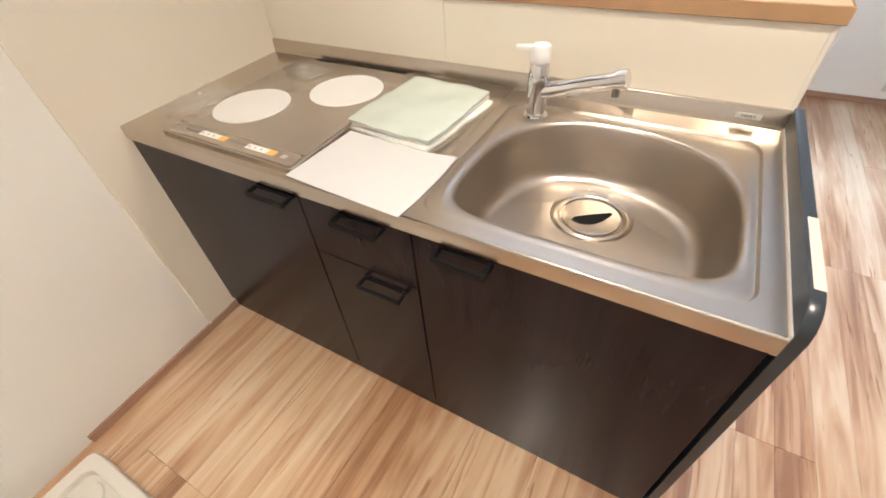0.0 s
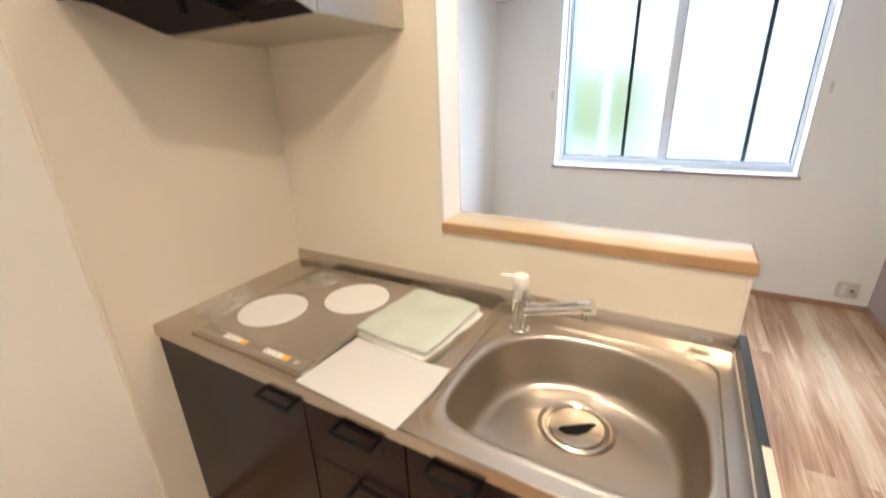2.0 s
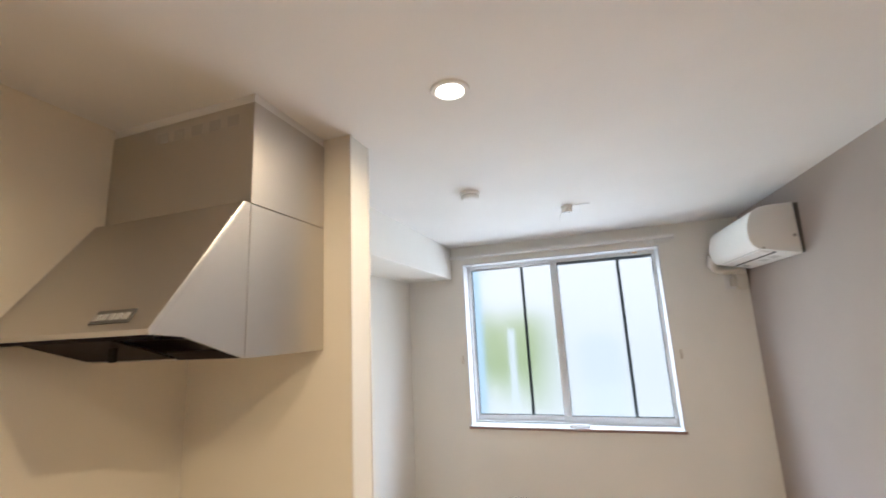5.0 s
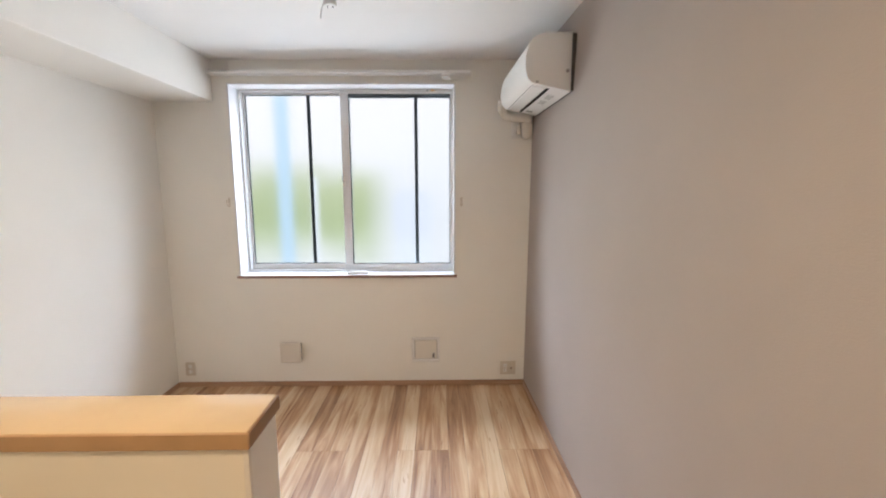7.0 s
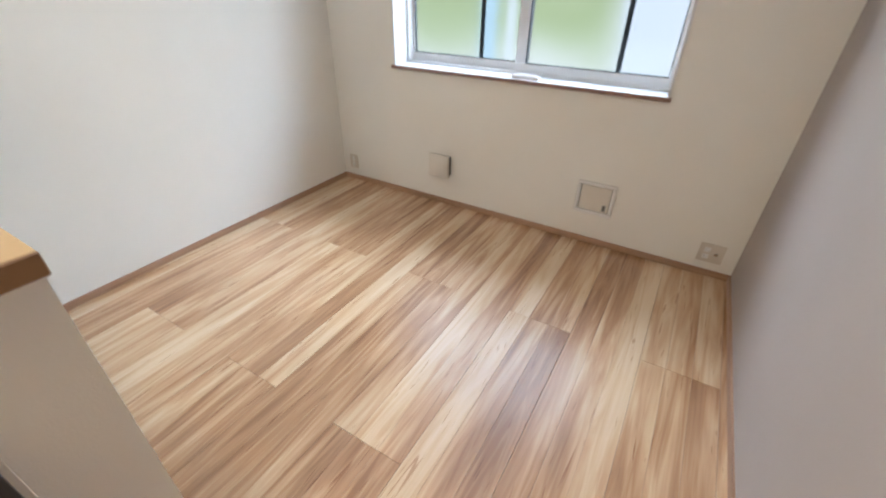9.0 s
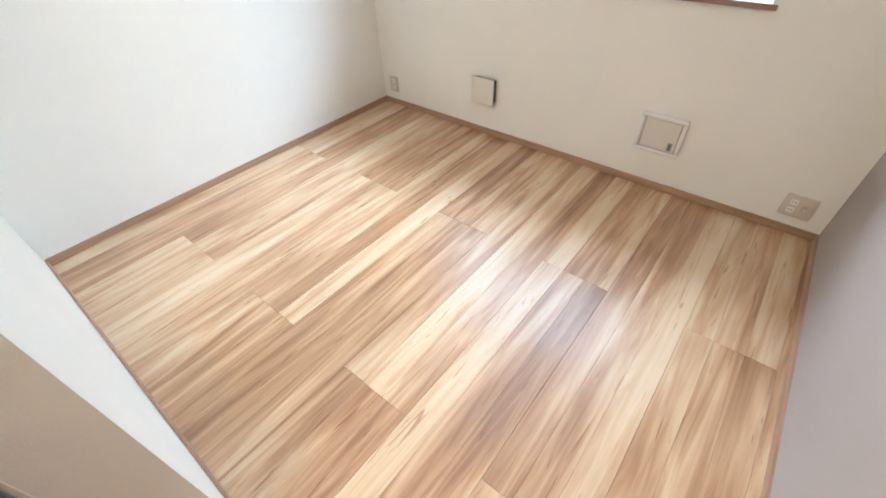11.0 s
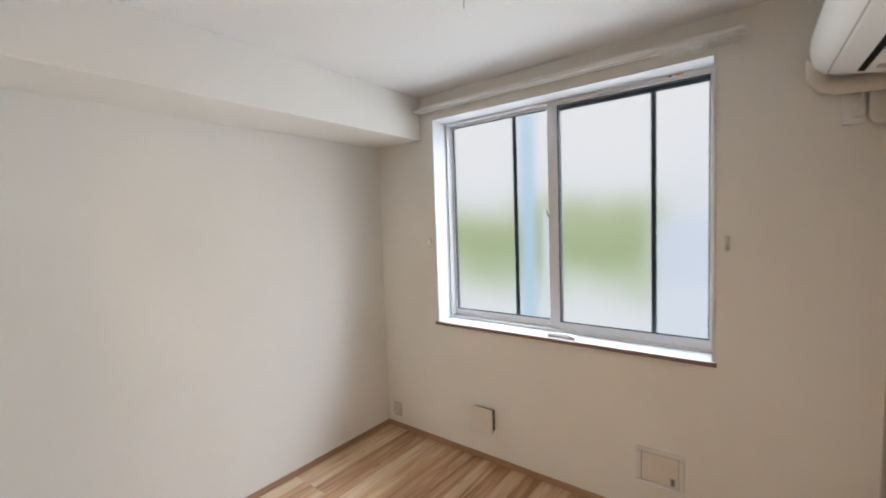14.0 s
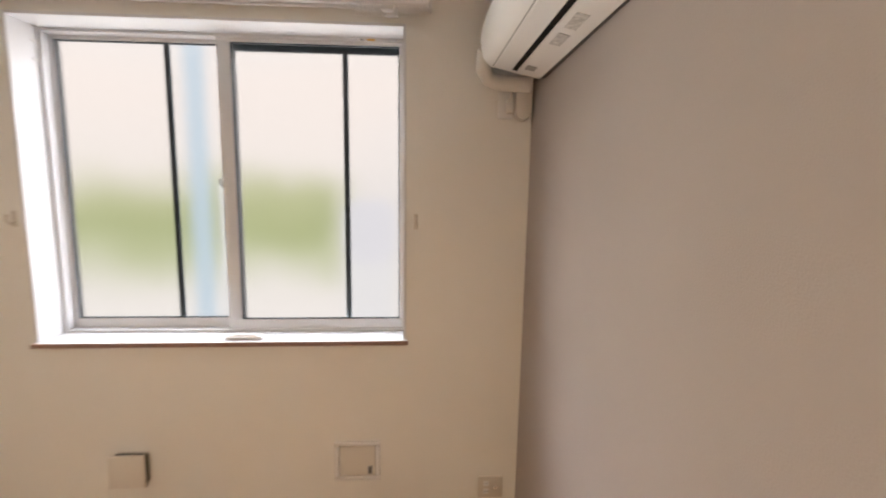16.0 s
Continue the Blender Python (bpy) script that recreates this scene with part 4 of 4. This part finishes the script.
for k, kx in enumerate((-0.655, -0.480)):
    part("label", box(kx - 0.052, kx + 0.022, IY0 + 0.021, IY0 + 0.040, IZ + 0.001, IZ + 0.002), M["label_white"], cp, "white button label")
    for q in range(3):
        part("button", lathe([(0, 0.0026), (0.0038, 0.0026), (0.004, 0.001), (0, 0.001)], (kx - 0.042 + 0.020 * q, IY0 + 0.030, IZ), 14), M["grey_plastic"], cp)
    part("label", box(kx + 0.022, kx + 0.046, IY0 + 0.021, IY0 + 0.040, IZ + 0.001, IZ + 0.002), M["yellow"], cp, "orange power label")
    part("indicator", box(kx - 0.115, kx - 0.06, IY0 + 0.029, IY0 + 0.032, IZ + 0.001, IZ + 0.0018), M["gasket"], cp)
part("switch_mark", box(-0.412, -0.396, IY0 + 0.022, IY0 + 0.036, IZ + 0.001, IZ + 0.0022), M["grey_plastic"], cp)
for bx, by in ((-0.708, 0.778), (-0.508, 0.966)):
    part("burner_film", lathe([(0, 0.0016), (0.110, 0.0016), (0.1105, 0.0), (0, 0.0)], (bx, by, IZ), 56), M["burner_film"], ih, "white round protective film")
part("rear_vent", box(-0.80, -0.42, IY1 + 0.004, IY1 + 0.028, CT + 0.0005, CT + 0.006, 0.002, 1), M["black_plastic"], ih, "dark rear exhaust slot")
random.seed(5)


def crumpled(x0, x1, y0, y1, z, amp, turn):
    """A crinkled sheet of clear tape."""
    b_ = bmesh.new()
    nx, ny = 14, 10
    cx_, cy_ = (x0 + x1) / 2, (y0 + y1) / 2
    grid = []
    for j in range(ny + 1):
        row = []
        for i in range(nx + 1):
            x, y = x0 + (x1 - x0) * i / nx, y0 + (y1 - y0) * j / ny
            dx, dy = x - cx_, y - cy_
            px, py = cx_ + dx * math.cos(turn) - dy * math.sin(turn), cy_ + dx * math.sin(turn) + dy * math.cos(turn)
            row.append(b_.verts.new((px, py, z + amp * max(0, noise.noise((px * 21, py * 26, 0.3))))))
        grid.append(row)
    for j in range(ny):
        for i in range(nx):
            b_.faces.new((grid[j][i], grid[j][i + 1], grid[j + 1][i + 1], grid[j + 1][i]))
    return b_


for dims in ((-0.97, -0.82, 0.655, 0.845, IZ + 0.001, 0.013, 0.05), (-0.80, -0.66, 0.985, 1.085, IZ + 0.002, 0.007, -0.2)):
    tpe = thing("packing_tape", ((dims[0] + dims[1]) / 2, (dims[2] + dims[3]) / 2, dims[4]), "crinkled clear packing film stuck on the cooktop", "film")
    part("sheet", crumpled(*dims), M["tape"], tpe)

# sheet of white paper, its rear corner curled
pb = thing("paper_sheet", (-0.195, 0.66, CT), "plain white sheet of paper lying on the worktop", "paper")
bm = bmesh.new()
cor = [Vector((-0.362, 0.556)), Vector((-0.040, 0.536)), Vector((-0.028, 0.765)), Vector((-0.352, 0.784))]
grid = []
for j in range(13):
    row = []
    for i in range(17):
        u, w = i / 16, j / 12
        p = cor[0] * (1 - u) * (1 - w) + cor[1] * u * (1 - w) + cor[2] * u * w + cor[3] * (1 - u) * w
        lift = 0.010 * max(0, u - 0.75) * 4 * max(0, w - 0.6) * 2.5 + 0.004 * max(0, 0.2 - w) * 5 * max(0, u - 0.4)
        row.append(bm.verts.new((p.x, p.y, CT + 0.0015 + lift)))
    grid.append(row)
for j in range(12):
    for i in range(16):
        bm.faces.new((grid[j][i], grid[j][i + 1], grid[j + 1][i + 1], grid[j + 1][i]))
ret = bmesh.ops.extrude_face_region(bm, geom=bm.faces[:])
for v_ in [g for g in ret["geom"] if isinstance(g, bmesh.types.BMVert)]:
    v_.co.z += 0.0008
part("sheet", bm, M["paper"], pb)

# bag of manuals
pk = thing("manual_packet", (-0.252, 0.955, CT), "stack of manuals in a milky green plastic bag", "booklet")


def soft_slab(w, d_, z0, h, cx_, cy_, turn, puff, wob):
    """A limp slab: wavy outline, rounded edges, its top rising and sinking a little."""
    b_ = bmesh.new()
    n_ = 22
    m_ = pose(cx_, cy_, 0, 0, 0, turn)
    layers = []
    for up in (1, 0):
        grid_ = []
        for j in range(n_ + 1):
            row = []
            for i in range(n_ + 1):
                u, v_ = 2 * i / n_ - 1, 2 * j / n_ - 1
                x, y = u * w / 2, v_ * d_ / 2
                rim = max(abs(u), abs(v_))
                corner = 1 - 0.035 * (abs(u) * abs(v_)) ** 6
                x, y = x * corner, y * corner
                q = m_ @ Vector((x, y, 0))
                q.x += wob * rim * noise.noise((x * 22, y * 22, cx_ * 9 + z0 * 50))
                q.y += wob * rim * noise.noise((x * 22, y * 22, cy_ * 9 + 4 + z0 * 50))
                edge = min(1.0, (1 - rim) * 9)
                top = h * (0.55 + 0.45 * math.sqrt(edge)) + puff * edge * noise.noise((x * 13, y * 13, z0 * 90 + 2))
                q.z = z0 + (top if up else 0.0)
                row.append(b_.verts.new(q))
            grid_.append(row)
        for j in range(n_):
            for i in range(n_):
                b_.faces.new((grid_[j][i], grid_[j][i + 1], grid_[j + 1][i + 1], grid_[j + 1][i]))
        layers.append(grid_)
    t_, l_ = layers
    for i in range(n_):
        for a_, c_ in ((t_[0], l_[0]), (t_[n_], l_[n_])):
            b_.faces.new((a_[i], a_[i + 1], c_[i + 1], c_[i]))
        b_.faces.new((t_[i][0], t_[i + 1][0], l_[i + 1][0], l_[i][0]))
        b_.faces.new((t_[i][n_], t_[i + 1][n_], l_[i + 1][n_], l_[i][n_]))
    return b_


part("booklet", soft_slab(0.262, 0.312, CT + 0.001, 0.012, -0.222, 0.932, -7, 0.0, 0.006), M["film_bag"], pk, "milky bagged booklet")
part("booklet", soft_slab(0.254, 0.304, CT + 0.013, 0.009, -0.226, 0.937, -5, 0.0, 0.004), M["paper"], pk, "white-edged booklet")
part("bag", soft_slab(0.262, 0.312, CT + 0.0222, 0.010, -0.228, 0.938, -4, 0.003, 0.006), M["booklet"], pk, "limp pale green plastic bag")

# ---- range hood ----
HX0, HX1, HYF, HYM, HYB = XK + 0.005, -0.397, 0.556, 0.828, YP0 - 0.005
rh = thing("range_hood", (-0.7, 1.19, 1.68), "silver range hood with a slanted front", "range hood")
cov = part("duct_cover", box(HX0, HX1, HYM, HYB, 2.124, 2.450, 0.002, 1), M["hood_paint"], rh)
for k in range(5):
    part("vent_slot", box(-0.80 + 0.075 * k, -0.755 + 0.075 * k, HYM - 0.001, HYM + 0.002, 2.385, 2.420), M["label_grey"], cov, "pale square vent hole")
part("filler", box(HX0, HX1 - 0.004, HYM + 0.004, HYB, 2.452, CEIL, 0.001, 1), M["white_plastic"], rh, "white filler strip under the ceiling")
# slanted front, side cheeks and rear box
part("front_panel", prism([(HYM - 0.028, 2.122), (HYM - 0.010, 2.122), (HYF + 0.008, 1.752), (HYF, 1.752), (HYF - 0.003, 1.766)], "x", HX0, HX1 + 0.002, 0.0015), M["hood_paint"], rh)
cheek = [(HYM - 0.014, 2.121), (HYM - 0.0015, 2.121), (HYM - 0.0015, 1.682), (HYF + 0.085, 1.745), (HYF + 0.003, 1.7535)]
for cx0, cx1 in ((HX1 - 0.008, HX1), (HX0, HX0 + 0.008)):
    part("cheek", prism(cheek, "x", cx0, cx1), M["hood_paint"], rh)
part("rear_box", box(HX0, HX1, HYM + 0.0015, HYB, 1.682, 2.122, 0.0015, 1), M["hood_paint"], rh)
# near-black sheet and linings: the hollow's shade is put into their colour
part("inside", prism([(HYF + 0.016, 1.790), (HYM, 1.790), (HYM, 1.800), (HYF + 0.03, 1.800)], "x", HX0 + 0.009, HX1 - 0.009), M["hood_dark"], rh, "near-black sheet for the shaded hollow of the hood")
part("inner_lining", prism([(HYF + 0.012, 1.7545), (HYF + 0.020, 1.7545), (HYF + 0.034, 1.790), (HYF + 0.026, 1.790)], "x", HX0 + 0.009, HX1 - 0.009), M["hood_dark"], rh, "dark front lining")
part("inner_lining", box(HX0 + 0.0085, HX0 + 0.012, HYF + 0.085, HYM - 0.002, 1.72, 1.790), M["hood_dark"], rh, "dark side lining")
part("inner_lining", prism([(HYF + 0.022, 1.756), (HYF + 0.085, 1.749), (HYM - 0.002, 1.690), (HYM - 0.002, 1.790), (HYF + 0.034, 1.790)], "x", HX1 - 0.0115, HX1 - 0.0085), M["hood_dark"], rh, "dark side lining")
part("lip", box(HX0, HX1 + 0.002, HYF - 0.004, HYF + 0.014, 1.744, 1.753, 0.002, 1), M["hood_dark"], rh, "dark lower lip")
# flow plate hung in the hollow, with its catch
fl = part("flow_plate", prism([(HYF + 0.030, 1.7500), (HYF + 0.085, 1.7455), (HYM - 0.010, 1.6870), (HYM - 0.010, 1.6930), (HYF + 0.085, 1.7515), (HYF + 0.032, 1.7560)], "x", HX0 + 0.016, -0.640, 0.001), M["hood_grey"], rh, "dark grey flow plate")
part("catch", box(-0.700, -0.678, HYF + 0.118, HYF + 0.130, 1.690, 1.728, 0.002, 1), M["black_plastic"], fl)
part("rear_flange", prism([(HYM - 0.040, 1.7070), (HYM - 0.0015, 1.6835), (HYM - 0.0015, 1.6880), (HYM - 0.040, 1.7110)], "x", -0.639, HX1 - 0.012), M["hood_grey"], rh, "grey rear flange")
part("filter", prism([(HYF + 0.060, 1.778), (HYM - 0.045, 1.752), (HYM - 0.045, 1.758), (HYF + 0.060, 1.784)], "x", -0.630, HX1 - 0.020), M["black_plastic"], rh, "black filter panel")
for k in range(6):
    part("filter_bar", box(-0.620 + 0.034 * k, -0.614 + 0.034 * k, HYF + 0.070, HYM - 0.050, 1.742, 1.750), M["hood_grey"], rh)
# control panel set into the slanted front
tilt = math.atan2(2.122 - 1.766, (HYM - 0.028) - (HYF - 0.003))
slope = Vector((0, math.cos(tilt), math.sin(tilt)))
nrm = Vector((0, -math.sin(tilt), math.cos(tilt)))


def on_slope(name, x0, x1, s0_, s1_, h, m_, parent, label=""):
    o = Vector((0, HYF - 0.003, 1.766))
    q = [o + slope * s0_ - nrm * 0.002, o + slope * s1_ - nrm * 0.002, o + slope * s1_ + nrm * h, o + slope * s0_ + nrm * h]
    return part(name, prism([(p.y, p.z) for p in q], "x", x0, x1, 0.0008), m_, parent, label)


sw = on_slope("control_panel", -0.605, -0.475, 0.020, 0.058, 0.003, M["dark_grey"], rh, "dark grey hood switch panel")
for k in range(5):
    on_slope("button", -0.598 + 0.024 * k, -0.580 + 0.024 * k, 0.028, 0.046, 0.0055, M["label_grey"], sw)

# washing machine pan
wp = thing("washer_pan", (-0.67, -0.40, 0.0), "cream plastic washing machine drip pan on the floor", "drip pan")
PX0, PX1, PY0, PY1 = -0.915, -0.275, -0.72, -0.078
bm = bmesh.new()
prof_loops = []
for ins, z, r in ((0.0, 0.0, 0.03), (0.0, 0.040, 0.03), (0.004, 0.045, 0.03), (0.030, 0.045, 0.035), (0.038, 0.040, 0.035), (0.042, 0.020, 0.035)):
    prof_loops.append([bm.verts.new((x, y, z)) for x, y in rounded(PX0 + ins, PX1 - ins, PY0 + ins, PY1 - ins, r)])
for a, c_ in zip(prof_loops, prof_loops[1:]):
    for i in range(len(a)):
        j = (i + 1) % len(a)
        bm.faces.new((a[i], a[j], c_[j], c_[i]))
bm.faces.new(prof_loops[-1])
part("tray", bm, M["cream_plastic"], wp)
for fx, fy in ((PX0 + 0.11, PY1 - 0.11), (PX1 - 0.11, PY1 - 0.11), (PX0 + 0.11, PY0 + 0.11), (PX1 - 0.11, PY0 + 0.11)):
    part("foot_pad", lathe([(0.062, 0.019), (0.058, 0.032), (0.045, 0.035), (0, 0.035)], (fx, fy, 0), 32), M["cream_plastic"], wp)

# ---- floor boards ----
BW, BL = 0.3035, 1.83
floor_ob = bpy.data.objects["floor"]
board_meshes = {}


def board_mesh(lo, hi, l):
    """A board of up to three grooved staves, its sides given from the middle of a whole board."""
    key = (round(lo, 4), round(hi, 4), round(l, 4))
    if key not in board_meshes:
        b_ = bmesh.new()
        for i in range(3):
            s0_, s1_ = max(lo, -BW / 2 + STAVE * i), min(hi, -BW / 2 + STAVE * (i + 1))
            if s1_ - s0_ < 0.004:
                continue
            g0, g1 = (0.0005 if i == 0 else 0.0002), (0.0005 if i == 2 else 0.0002)
            bev = 0.0009
            bot = [b_.verts.new((x, y, -0.012)) for x, y in ((s0_ + g0, -l / 2 + 0.0003), (s1_ - g1, -l / 2 + 0.0003), (s1_ - g1, l / 2 - 0.0003), (s0_ + g0, l / 2 - 0.0003))]
            mid = [b_.verts.new((v_.co.x, v_.co.y, -bev)) for v_ in bot]
            top = [b_.verts.new((x, y, 0.0)) for x, y in ((s0_ + g0 + bev, -l / 2 + 0.001), (s1_ - g1 - bev, -l / 2 + 0.001), (s1_ - g1 - bev, l / 2 - 0.001), (s0_ + g0 + bev, l / 2 - 0.001))]
            b_.faces.new(top)
            for a_, c_ in ((bot, mid), (mid, top)):
                for q_ in range(4):
                    b_.faces.new((a_[q_], a_[(q_ + 1) % 4], c_[(q_ + 1) % 4], c_[q_]))
        me = bpy.data.meshes.new("board")
        b_.to_mesh(me)
        b_.free()
        me.materials.append(M["floor"])
        board_meshes[key] = me
    return board_meshes[key]


for k in range(-7, 4):
    mid_x = 0.72 + BW * (k + 0.5)
    lo, hi = max(-BW / 2, XL - mid_x), min(BW / 2, XR + 0.10 - mid_x)
    if hi - lo < 0.01:
        continue
    start = 1.83 - 3 * BL + (0 if k % 2 else BL / 2)
    for q in range(6):
        y0, y1 = max(start + BL * q, YS), min(start + BL * (q + 1), YN)
        if y1 - y0 < 0.02:
            continue
        ob = new("board", board_mesh(lo, hi, y1 - y0))
        ob.parent = floor_ob
        ob.location = (mid_x, (y0 + y1) / 2, 0.0)
